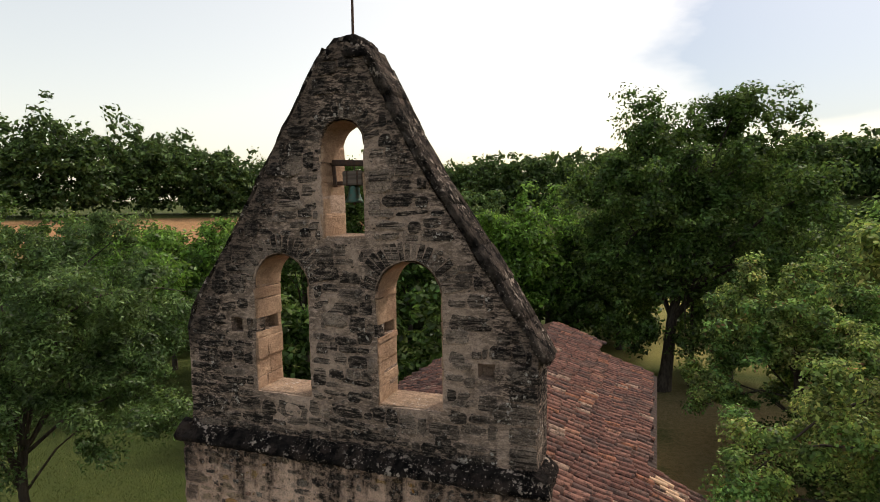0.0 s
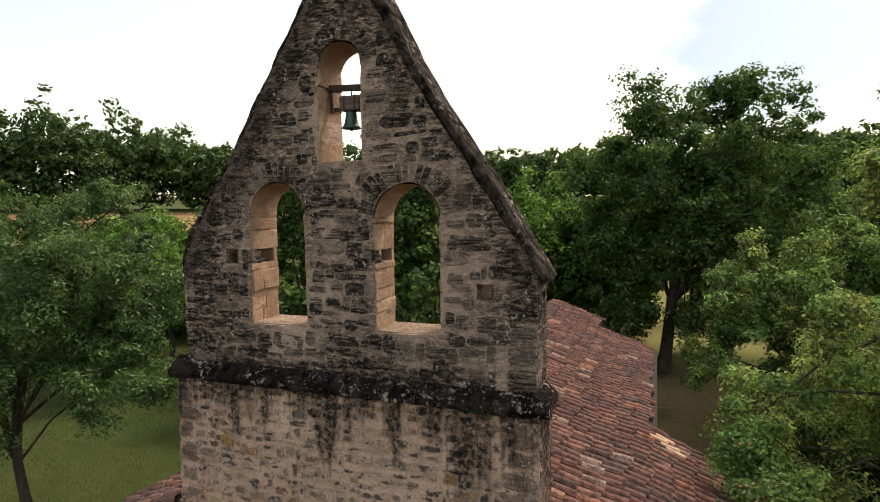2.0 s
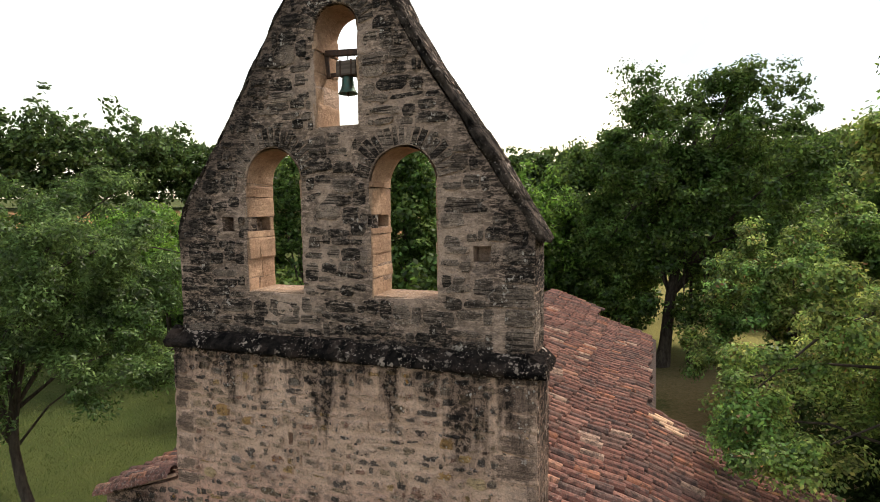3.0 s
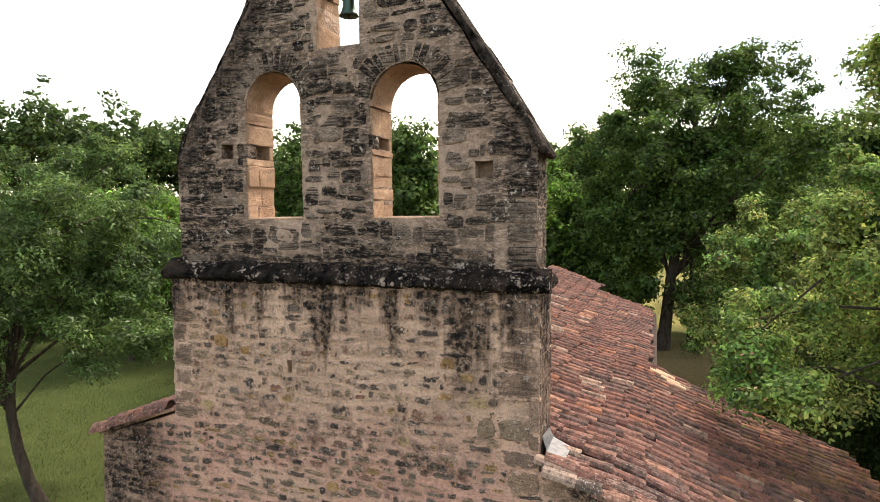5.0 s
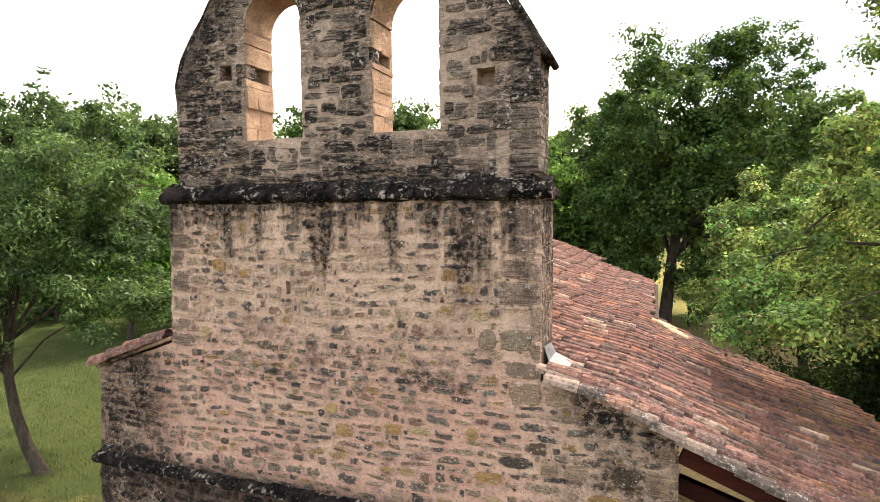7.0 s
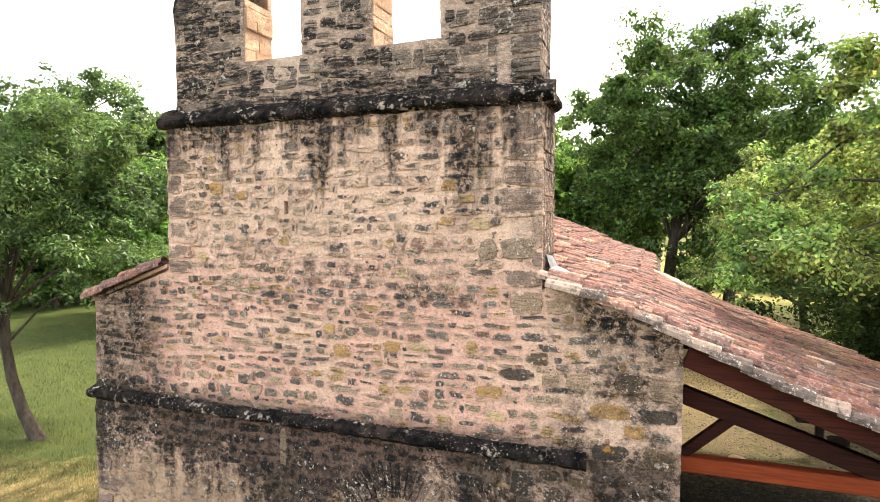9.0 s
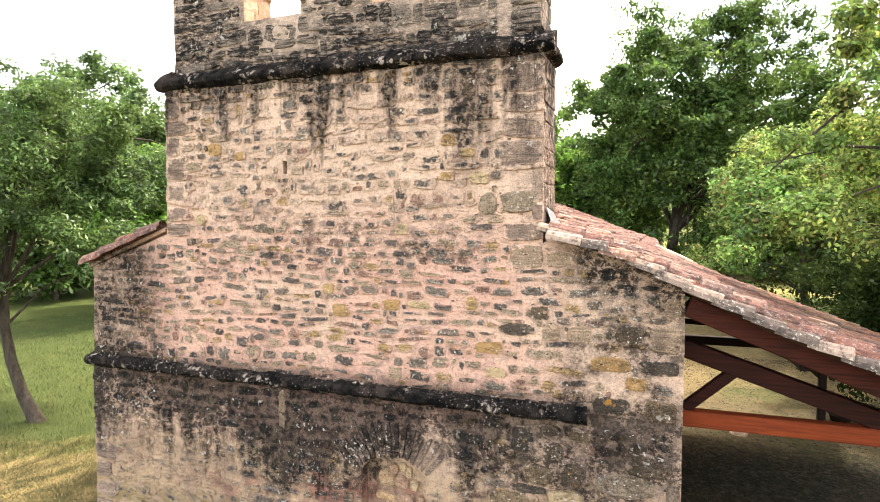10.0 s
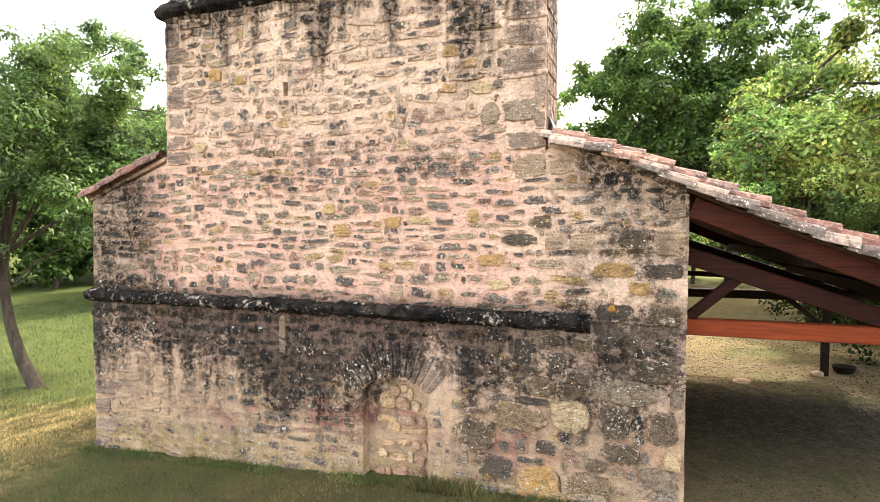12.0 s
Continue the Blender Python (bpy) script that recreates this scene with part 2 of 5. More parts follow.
def make_stone(name="rubble_stone", stops=RUBBLE, lap=(0.64, 0.84), split=0.45, dirt=0.95, fleck=0.7, pitted=0.8):
    m = Mat(name, 0.92)
    r = m.rnd()
    col = m.ramp(r, stops, "CONSTANT")
    grain = m.noise(10, 6, (1, 1, 1.8), 0.75)
    col = m.mix(m.ran(grain, 0.36, 0.52, 0.6, 0.0), col, (0.05, 0.042, 0.04))
    col, lines = strata(m, col, (0.04, 0.034, 0.033), split)
    speck = m.noise(46, 3, None, 0.7)
    col = m.mix(m.ran(speck, 0.52, 0.64, 0, pitted), col, (0.04, 0.033, 0.031))
    col = m.mix(m.ran(speck, 0.42, 0.31, 0, fleck), col, (0.58, 0.49, 0.42))
    white = m.mul(m.ran(m.noise(24, 3), 0.6, 0.64), m.ran(m.noise(1.5, 2, None, 0.5, (9, 1, 2)), 0.46, 0.58))
    col = m.mix(white, col, (0.62, 0.56, 0.5))
    orange = m.mul(m.ran(m.noise(7, 3, None, 0.5, (1, 8, 3)), 0.68, 0.71), 0.8)
    col = m.mix(orange, col, (0.5, 0.24, 0.05))
    col = lapped(m, col, *lap)
    pit = m.voronoi(38)
    m.bump(m.math("ADD", m.math("ADD", grain, m.mul(lines, split)), m.mul(m.ran(pit, 0, 0.5), 0.4)), 1.0, 0.06)
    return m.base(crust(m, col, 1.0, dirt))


def make_ashlar(name, a, b, amount, split=0.5):
    m = Mat(name, 0.9)
    r = m.rnd()
    grain = m.noise(8, 6, (1, 1, 1.6), 0.7)
    blot = m.noise(2.6, 5, None, 0.65, (6, 2, 9))
    col = m.mix(r, a, b)
    col = m.mix(m.ran(blot, 0.42, 0.6, 0.0, 0.6), col, tuple(0.6 * q for q in b))
    col = m.mix(m.ran(grain, 0.4, 0.6, 0, 0.5), col, tuple(0.55 * q for q in b))
    speck = m.noise(48, 3, None, 0.7)
    col = m.mix(m.ran(speck, 0.51, 0.62, 0, 0.75 if amount else 0.3), col, tuple(0.28 * q for q in b))
    col = m.mix(m.ran(speck, 0.43, 0.33, 0, 0.4), col, tuple(min(0.8, 1.35 * q) for q in a))
    col, lines = strata(m, col, tuple(0.12 * q for q in b), split)
    if amount:
        col = lapped(m, col, 0.9, 1.08)
    m.bump(m.math("ADD", m.math("ADD", grain, m.mul(lines, 1.2 * split)), m.mul(speck, 0.4)), 0.95, 0.045)
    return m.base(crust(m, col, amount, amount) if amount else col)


def make_mortar():
    m = Mat("lime_mortar", 0.95)
    col, g = mortar_colour(m)
    m.bump(m.math("ADD", m.noise(7, 6, (1, 1, 1.4), 0.65), m.mul(g, 0.5)), 1.0, 0.06)
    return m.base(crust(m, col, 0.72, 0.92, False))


def make_ledge(name="blackened_stone", a=(0.009, 0.0085, 0.009), b=(0.042, 0.035, 0.032), c=(0.13, 0.095, 0.078)):
    m = Mat(name, 0.97, 0.04)
    col = m.mix(m.ran(m.noise(6, 5), 0.4, 0.65), a, b)
    rusty = m.mul(m.ran(m.noise(2.2, 6, None, 0.7, (4, 4, 8)), 0.54, 0.64), 0.45)
    col = m.mix(rusty, col, c)
    spot = m.mul(m.ran(m.noise(9, 5, None, 0.72), 0.55, 0.59), m.ran(m.noise(1.7, 2, None, 0.5, (0, 0, 4)), 0.5, 0.58))
    dots = m.mul(m.ran(m.noise(30, 2), 0.64, 0.68), m.ran(m.noise(1.2, 2, None, 0.5, (2, 6, 4)), 0.42, 0.55))
    col = m.mix(m.math("MAXIMUM", spot, dots), col, (0.56, 0.47, 0.4))
    m.bump(m.math("ADD", m.math("ADD", m.noise(12, 6, None, 0.75), m.noise(4, 3)), m.mul(m.noise(30, 4, (0.6, 1, 2), 0.8), 0.7)), 1.0, 0.1)
    return m.base(col)


def make_tile():
    m = Mat("canal_tile", 0.88)
    r = m.rnd()
    col = m.ramp(r, [(0.0, (0.2, 0.08, 0.058)), (0.22, (0.26, 0.105, 0.072)), (0.42, (0.13, 0.07, 0.058)), (0.58, (0.34, 0.16, 0.115)),
                     (0.74, (0.19, 0.105, 0.08)), (0.87, (0.42, 0.165, 0.085)), (0.94, (0.55, 0.38, 0.28)), (0.98, (0.5, 0.25, 0.16))], "CONSTANT")
    n = m.noise(8, 6, None, 0.7)
    col = m.mix(0.42, col, (0.105, 0.078, 0.074))
    col = m.mix(m.ran(n, 0.46, 0.6, 0, 0.8), col, (0.03, 0.025, 0.024))
    col = m.mix(m.ran(m.noise(40, 3, None, 0.7), 0.52, 0.66, 0, 0.6), col, (0.05, 0.04, 0.036))
    y = m.axis(1)
    pale = m.mul(m.ran(m.noise(24, 5, None, 0.7), 0.53, 0.64), m.ran(y, 3.0, -0.2, 0.1, 0.5))
    col = m.mix(pale, col, (0.45, 0.38, 0.33))
    moss = m.mul(m.ran(m.noise(2.2, 4), 0.5, 0.62), m.ran(m.axis(0), 4.6, 7.0), m.ran(m.noise(15, 3), 0.4, 0.6))
    col = m.mix(m.mul(moss, 0.8), col, (0.17, 0.12, 0.035))
    m.bump(n, 0.5, 0.012)
    return m.base(col)


def make_verge():
    m = Mat("lichened_tile", 0.95)
    col = m.ramp(m.rnd(), [(0.0, (0.24, 0.18, 0.145)), (0.3, (0.13, 0.1, 0.085)), (0.55, (0.34, 0.25, 0.2)), (0.75, (0.27, 0.15, 0.11)), (0.88, (0.1, 0.08, 0.07))], "CONSTANT")
    col = m.mix(m.ran(m.noise(9, 6, None, 0.75), 0.47, 0.6, 0, 0.8), col, (0.045, 0.038, 0.035))
    col = m.mix(m.ran(m.noise(26, 4, None, 0.7, (3, 3, 3)), 0.58, 0.64, 0, 0.8), col, (0.5, 0.44, 0.38))
    m.bump(m.noise(20, 5), 0.6, 0.015)
    return m.base(col)


def make_wood(name, a, b, gloss):
    m = Mat(name, gloss, 0.12)
    g = m.noise(3.0, 6, (0.5, 3, 9), 0.6)
    col = m.mix(m.ran(g, 0.35, 0.65), a, b)
    col = m.mix(m.ran(m.noise(1.3, 3), 0.5, 0.7, 0, 0.5), col, tuple(0.5 * q for q in a))
    m.bump(g, 0.25, 0.006)
    return m.base(col)


def make_ground():
    m = Mat("meadow_ground", 0.95, 0.1)
    x, y = m.axis(0), m.axis(1)
    a, b = m.noise(0.35, 5), m.noise(7, 6, None, 0.75)
    col = m.mix(m.ran(a, 0.35, 0.65), (0.05, 0.075, 0.017), (0.08, 0.102, 0.026))
    col = m.mix(m.ran(b, 0.35, 0.7, 0, 0.7), col, (0.05, 0.062, 0.02))
    # worn, dry mown strip round the chapel and the trodden yard beside it
    dry = m.mul(m.ran(x, -15.5, -12.5), m.ran(y, 4.5, 1.5), m.ran(m.math("ADD", a, m.mul(b, 0.6)), 0.58, 0.84))
    col = m.mix(m.mul(dry, 0.85), col, m.mix(m.ran(m.noise(1.4, 5, None, 0.65, (2, 9, 0)), 0.42, 0.58), (0.07, 0.056, 0.024), m.mix(m.ran(x, -4.2, -6.0), (0.1, 0.075, 0.033), (0.34, 0.24, 0.11))))
    yard = m.mul(m.ran(x, 2.5, 4.2), m.ran(x, 14, 10), m.ran(y, 33, 26), m.ran(m.math("ADD", a, m.mul(b, 0.5)), 0.5, 0.7))
    # earth turns paler past the porch, standing in for sun on the yard
    earth = m.mix(m.ran(y, 8.5, 11), m.mix(m.ran(m.noise(4, 5, None, 0.7, (3, 3, 3)), 0.38, 0.62), (0.1, 0.08, 0.04), (0.15, 0.115, 0.068)), m.mix(m.ran(m.noise(4, 5, None, 0.7), 0.38, 0.62), (0.16, 0.125, 0.055), (0.22, 0.17, 0.088)))
    col = m.mix(yard, col, earth)
    # sunlight on the meadow behind the trunks, painted as a yellower green
    sunlit_meadow = m.mul(m.ran(y, 33, 37), m.ran(x, -2, 2), m.ran(y, 70, 55))
    col = m.mix(m.mul(sunlit_meadow, 0.8), col, (0.32, 0.29, 0.1))
    # gravel under the porch, the roof's shade painted in as a near-black band
    gravel_shade = m.mul(m.ran(x, 4.2, 4.8), m.ran(x, 9.6, 8.8), m.ran(m.math("ADD", y, m.mul(b, 3.0)), 7.9, 6.6), m.ran(m.math("ADD", y, m.mul(b, 4.0)), 2.6, 5.4))
    col = m.mix(gravel_shade, col, m.mix(m.ran(m.noise(9, 6, None, 0.85), 0.5, 0.58), (0.01, 0.009, 0.009), (0.05, 0.04, 0.032)))
    # ploughed field on the hillside
    d = m.math("SQRT", m.math("ADD", m.mul(x, x), m.mul(y, y)))
    field = m.mul(m.ran(d, 80, 84), m.ran(d, 103, 100), m.ran(x, -24, -28))
    col = m.mix(field, col, m.mix(m.ran(m.noise(1.5, 3), 0.4, 0.6), (0.36, 0.2, 0.1), (0.42, 0.25, 0.13)))
    tuft = m.noise(38, 4, None, 0.7)
    col = m.mix(m.ran(tuft, 0.46, 0.62, 0, 0.6), col, (0.03, 0.034, 0.013))
    col = m.mix(m.ran(tuft, 0.42, 0.3, 0, 0.5), col, (0.25, 0.21, 0.1))
    m.bump(m.math("ADD", b, tuft), 0.8, 0.05)
    return m.base(col)


def make_leaf(name, a, b, c, trans=0.4, seeds=0.0, spread=(0.2, 1.7), gloss=0.03):
    m = Mat(name, 0.55)
    r = m.node("ShaderNodeNewGeometry").outputs["Random Per Island"]
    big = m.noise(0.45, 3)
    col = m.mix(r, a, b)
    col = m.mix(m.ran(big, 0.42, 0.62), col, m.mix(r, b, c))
    if seeds:
        col = m.mix(m.mul(m.ran(r, 1 - seeds, 1 - seeds + 0.005), m.ran(m.noise(1.7, 2, None, 0.5, (2, 2, 2)), 0.46, 0.56)), col, (0.5, 0.24, 0.12))
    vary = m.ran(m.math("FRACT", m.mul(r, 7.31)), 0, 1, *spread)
    # bough-sized tone patches imitate lit and shaded clumps of leaves
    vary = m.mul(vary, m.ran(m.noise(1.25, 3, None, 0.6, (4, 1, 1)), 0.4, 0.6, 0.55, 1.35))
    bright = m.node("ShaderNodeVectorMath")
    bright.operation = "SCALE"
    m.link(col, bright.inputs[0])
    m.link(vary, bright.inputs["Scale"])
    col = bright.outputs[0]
    d, t, g, s1, s2 = (m.node(k) for k in ("ShaderNodeBsdfDiffuse", "ShaderNodeBsdfTranslucent", "ShaderNodeBsdfGlossy", "ShaderNodeMixShader", "ShaderNodeMixShader"))
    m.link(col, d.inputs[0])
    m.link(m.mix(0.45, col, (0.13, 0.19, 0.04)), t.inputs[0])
    g.inputs["Roughness"].default_value = 0.45
    g.inputs["Color"].default_value = (0.6, 0.65, 0.6, 1)
    s1.inputs[0].default_value, s2.inputs[0].default_value = trans, gloss
    m.link(d.outputs[0], s1.inputs[1])
    m.link(t.outputs[0], s1.inputs[2])
    m.link(s1.outputs[0], s2.inputs[1])
    m.link(g.outputs[0], s2.inputs[2])
    m.link(s2.outputs[0], m.nt.nodes["Material Output"].inputs["Surface"])
    m.nt.nodes.remove(m.b)
    return m.m


def make_bark():
    m = Mat("bark", 0.95)
    g = m.noise(7, 5, (1, 1, 0.25), 0.7)
    m.bump(g, 0.9, 0.03)
    return m.base(m.mix(m.ran(g, 0.35, 0.65), (0.03, 0.025, 0.02), (0.085, 0.07, 0.056)))


def make_metal(name, a, b, rough, metal):
    m = Mat(name, rough, 0.5)
    m.b.inputs["Metallic"].default_value = metal
    return m.base(m.mix(m.ran(m.noise(18, 5), 0.4, 0.65), a, b))


STONE = make_stone()
BROWN = make_stone("dark_brown_stone", [(0.0, (0.17, 0.12, 0.08)), (0.3, (0.26, 0.18, 0.11)), (0.6, (0.11, 0.085, 0.066)), (0.85, (0.2, 0.145, 0.1))], (0.85, 1.05), 0.0, 0.6, 0.35)
GREY = make_stone("grey_stone", [(0.0, (0.36, 0.27, 0.195)), (0.5, (0.28, 0.21, 0.155))], (0.95, 1.15), 0.0, 0.5, 0.4, 0.6)
OCHRE = make_stone("ochre_stone", [(0.0, (0.55, 0.36, 0.17)), (0.4, (0.5, 0.3, 0.13)), (0.75, (0.6, 0.44, 0.26))], (0.95, 1.15), 0.0, 0.5, 0.3, 0.4)
QUOIN = make_ashlar("quoin_stone", (0.47, 0.335, 0.26), (0.32, 0.23, 0.185), 0.95)
GABLE = make_ashlar("gable_stone", (0.56, 0.44, 0.355), (0.3, 0.24, 0.2), 0.97, 0.92)
JAMB = make_ashlar("sheltered_sandstone", (0.58, 0.41, 0.285), (0.44, 0.29, 0.2), 0, 0.0)
INFILL = make_stone("infill_sandstone", [(0.0, (0.66, 0.43, 0.25)), (0.3, (0.48, 0.3, 0.2)), (0.55, (0.7, 0.5, 0.31)), (0.8, (0.54, 0.33, 0.22))], (0.85, 1.05), 0.0, 0.3, 0.4, 0.4)
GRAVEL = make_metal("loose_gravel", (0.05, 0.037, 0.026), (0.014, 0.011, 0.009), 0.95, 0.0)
PALE = make_ashlar("pale_dressed_stone", (0.56, 0.4, 0.28), (0.45, 0.32, 0.23), 0.5, 0.35)
MORTAR = make_mortar()
LEDGE = make_ledge()
COPING = make_ledge("weathered_coping", (0.014, 0.013, 0.013), (0.12, 0.098, 0.084), (0.26, 0.2, 0.165))
TILE = make_tile()
SLIPPED = make_metal("pale_tile", (0.6, 0.42, 0.28), (0.5, 0.33, 0.22), 0.9, 0.0)
ORANGE = make_metal("orange_tile", (0.55, 0.15, 0.06), (0.42, 0.12, 0.06), 0.85, 0.0)
# under-tiles coloured near black as the shade between the cover tiles
PAN = make_metal("shaded_under_tile", (0.022, 0.014, 0.012), (0.05, 0.03, 0.024), 0.95, 0.0)
BED = make_wood("roof_boards", (0.05, 0.025, 0.015), (0.03, 0.016, 0.011), 0.85)
# darker copy of the red timber, with the porch's inner shade in it
BEAM = make_wood("shaded_stained_timber", (0.034, 0.008, 0.005), (0.011, 0.004, 0.003), 0.7)
RAFTER = make_wood("red_stained_timber", (0.06, 0.013, 0.007), (0.018, 0.006, 0.004), 0.7)
TIE = make_wood("orange_stained_timber", (0.23, 0.045, 0.013), (0.12, 0.023, 0.009), 0.65)
VERGE = make_verge()
# near-black timber: shade under the porch roof is part of this colour
DARKBEAM = make_wood("shaded_timber", (0.016, 0.009, 0.007), (0.009, 0.006, 0.005), 0.8)
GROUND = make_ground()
BARK = make_bark()
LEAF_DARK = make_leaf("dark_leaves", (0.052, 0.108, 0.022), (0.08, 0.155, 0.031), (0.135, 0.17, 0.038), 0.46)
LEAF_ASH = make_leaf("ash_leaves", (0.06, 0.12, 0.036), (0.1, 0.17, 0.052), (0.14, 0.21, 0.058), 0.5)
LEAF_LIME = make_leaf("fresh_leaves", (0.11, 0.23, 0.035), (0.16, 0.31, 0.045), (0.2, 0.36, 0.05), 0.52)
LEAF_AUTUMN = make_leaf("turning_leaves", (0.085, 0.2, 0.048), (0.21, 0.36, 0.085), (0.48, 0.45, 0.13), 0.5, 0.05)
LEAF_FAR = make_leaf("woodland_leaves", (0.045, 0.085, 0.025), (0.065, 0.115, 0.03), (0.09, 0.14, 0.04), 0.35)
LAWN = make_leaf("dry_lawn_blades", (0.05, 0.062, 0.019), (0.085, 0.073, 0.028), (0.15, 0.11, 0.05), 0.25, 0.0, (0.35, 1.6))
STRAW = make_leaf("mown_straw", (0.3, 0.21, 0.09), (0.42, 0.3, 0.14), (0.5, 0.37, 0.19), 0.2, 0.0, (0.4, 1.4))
# leaf colour taken near black to hold the shade under the canopy
LEAF_SHADE = make_leaf("shaded_leaves", (0.011, 0.022, 0.006), (0.018, 0.033, 0.009), (0.028, 0.04, 0.012), 0.12, 0.0, (0.3, 1.5), 0.004)
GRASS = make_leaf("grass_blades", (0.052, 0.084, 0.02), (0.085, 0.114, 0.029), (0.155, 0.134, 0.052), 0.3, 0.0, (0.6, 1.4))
IRON = make_metal("rusty_iron", (0.05, 0.035, 0.03), (0.1, 0.055, 0.035), 0.8, 0.3)
BRONZE = make_metal("green_bronze", (0.05, 0.12, 0.1), (0.09, 0.1, 0.075), 0.5, 0.8)
LEAD = make_metal("zinc_sheet", (0.42, 0.43, 0.45), (0.26, 0.27, 0.29), 0.55, 0.3)
OLDWOOD = make_wood("weathered_yoke", (0.16, 0.13, 0.11), (0.09, 0.075, 0.065), 0.85)


# ---- mesh helpers ----
def from_bm(name, bm, mat, parent=None, smooth=False):
    me = bpy.data.meshes.new(name)
    bm.normal_update()
    bm.to_mesh(me)
    bm.free()
    if mat:
        me.materials.append(mat)
    if smooth:
        me.polygons.foreach_set("use_smooth", [True] * len(me.polygons))
    ob = new(name, me)
    ob.parent = parent
    return ob


def part(name, bm, material, parent, label="", smooth=False):
    return tagged(from_bm(name, bm, material, parent, smooth), label)


def from_np(name, verts, faces, mat, parent=None):
    """verts (n, 3), faces (m, k), all of the same k."""
    me = bpy.data.meshes.new(name)
    n, (m, k) = len(verts), faces.shape
    me.vertices.add(n)
    me.vertices.foreach_set("co", np.asarray(verts, np.float32).ravel())
    me.loops.add(m * k)
    me.loops.foreach_set("vertex_index", np.asarray(faces, np.int32).ravel())
    me.polygons.add(m)
    me.polygons.foreach_set("loop_start", np.arange(0, m * k, k, dtype=np.int32))
    me.polygons.foreach_set("loop_total", np.full(m, k, np.int32))
    me.update(calc_edges=True)
    me.validate()
    if mat:
        me.materials.append(mat)
    ob = new(name, me)
    ob.parent = parent
    return ob


def empty(name, at=(0, 0, 0)):
    ob = new(name)
    ob.location = at
    return ob


def box_bm(size, at=(0, 0, 0), bevel=0.0, rot=None, seg=1):
    bm = bmesh.new()
    m = Matrix.Translation(at) @ (rot or Matrix()) @ Matrix.Diagonal((*size, 1))
    bmesh.ops.create_cube(bm, size=1, matrix=m)
    if bevel:
        bmesh.ops.bevel(bm, geom=bm.edges[:], offset=bevel, segments=seg, affect="EDGES", profile=0.6)
    return bm


def beam_bm(a, b, w, h, bevel=0.012):
    """A squared timber from a to b, w wide (level) and h high."""
    a, b = Vector(a), Vector(b)
    d = (b - a)
    q = d.to_track_quat("X", "Z").to_matrix().to_4x4()
    return box_bm((d.length, w, h), (a + b) / 2, bevel, q)


def scatter(name, protos, places, mat, parent, limit=300):
    """Pieces on shared meshes: the first ones as parts, those past the limit joined into one."""
    meshes, laps = [], []
    for bm in protos:
        me = bpy.data.meshes.new(name)
        bm.normal_update()
        bm.to_mesh(me)
        bm.free()
        me.materials.append(mat)
        lap = np.array([2 * max(abs(v.co.x), abs(v.co.z)) for v in me.vertices], np.float32).clip(0, 1)
        if lap.min() > 0.5:
            lap[:] = 0
        me.attributes.new("lap", "FLOAT", "POINT").data.foreach_set("value", lap)
        meshes.append(me)
        laps.append(lap)
    for k, m in places[:limit]:
        ob = new(name, meshes[k % len(meshes)])
        ob.parent = parent
        ob.matrix_basis = m
    rest = places[limit:]
    if rest:
        data = []
        for me in meshes:
            me.calc_loop_triangles()
            co = np.empty(len(me.vertices) * 3, np.float32)
            me.vertices.foreach_get("co", co)
            tri = np.empty(len(me.loop_triangles) * 3, np.int32)
            me.loop_triangles.foreach_get("vertices", tri)
            data.append((co.reshape(-1, 3), tri.reshape(-1, 3)))
        vs, fs, ls, base = [], [], [], 0
        for k, m in rest:
            co, tri = data[k % len(data)]
            ls.append(laps[k % len(data)])
            a = np.array(m)
            vs.append(co @ a[:3, :3].T + a[:3, 3])
            fs.append(tri + base)
            base += len(co)
        ob = tagged(from_np("further_" + name + "s", np.concatenate(vs), np.concatenate(fs), mat, parent), kind="stuff")
        ob.data.attributes.new("lap", "FLOAT", "POINT").data.foreach_set("value", np.concatenate(ls))


def inside(p, poly):
    x, z = p
    c = False
    for (x0, z0), (x1, z1) in zip(poly, poly[1:] + poly[:1]):
        if (z0 > z) != (z1 > z) and x < (x1 - x0) * (z - z0) / (z1 - z0) + x0:
            c = not c
    return c


def gap_to(p, poly):
    best = 9e9
    for (x0, z0), (x1, z1) in zip(poly, poly[1:] + poly[:1]):
        dx, dz = x1 - x0, z1 - z0
        t = max(0, min(1, ((p[0] - x0) * dx + (p[1] - z0) * dz) / (dx * dx + dz * dz + 1e-9)))
        best = min(best, math.hypot(p[0] - x0 - t * dx, p[1] - z0 - t * dz))
    return best


def fine_loop(poly, step, wob, seed):
    out = []
    for (x0, z0), (x1, z1) in zip(poly, poly[1:] + poly[:1]):
        n = max(1, round(math.hypot(x1 - x0, z1 - z0) / step))
        for k in range(n):
            x, z = x0 + (x1 - x0) * k / n, z0 + (z1 - z0) * k / n
            v = noise.noise_vector((x * 3.1 + seed, z * 3.1, seed * 1.7)) * wob
            out.append((x + v.x, z + v.z))
    return out


def arch_loop(x0, x1, z0, spring, rise, n=14):
    """An opening with an arched head, from its sill up."""
    c, r = (x0 + x1) / 2, (x1 - x0) / 2
    head = [(c + r * math.cos(math.pi * k / n), spring + rise * math.sin(math.pi * k / n)) for k in range(n + 1)]
    return [(x0, z0), (x1, z0)] + head


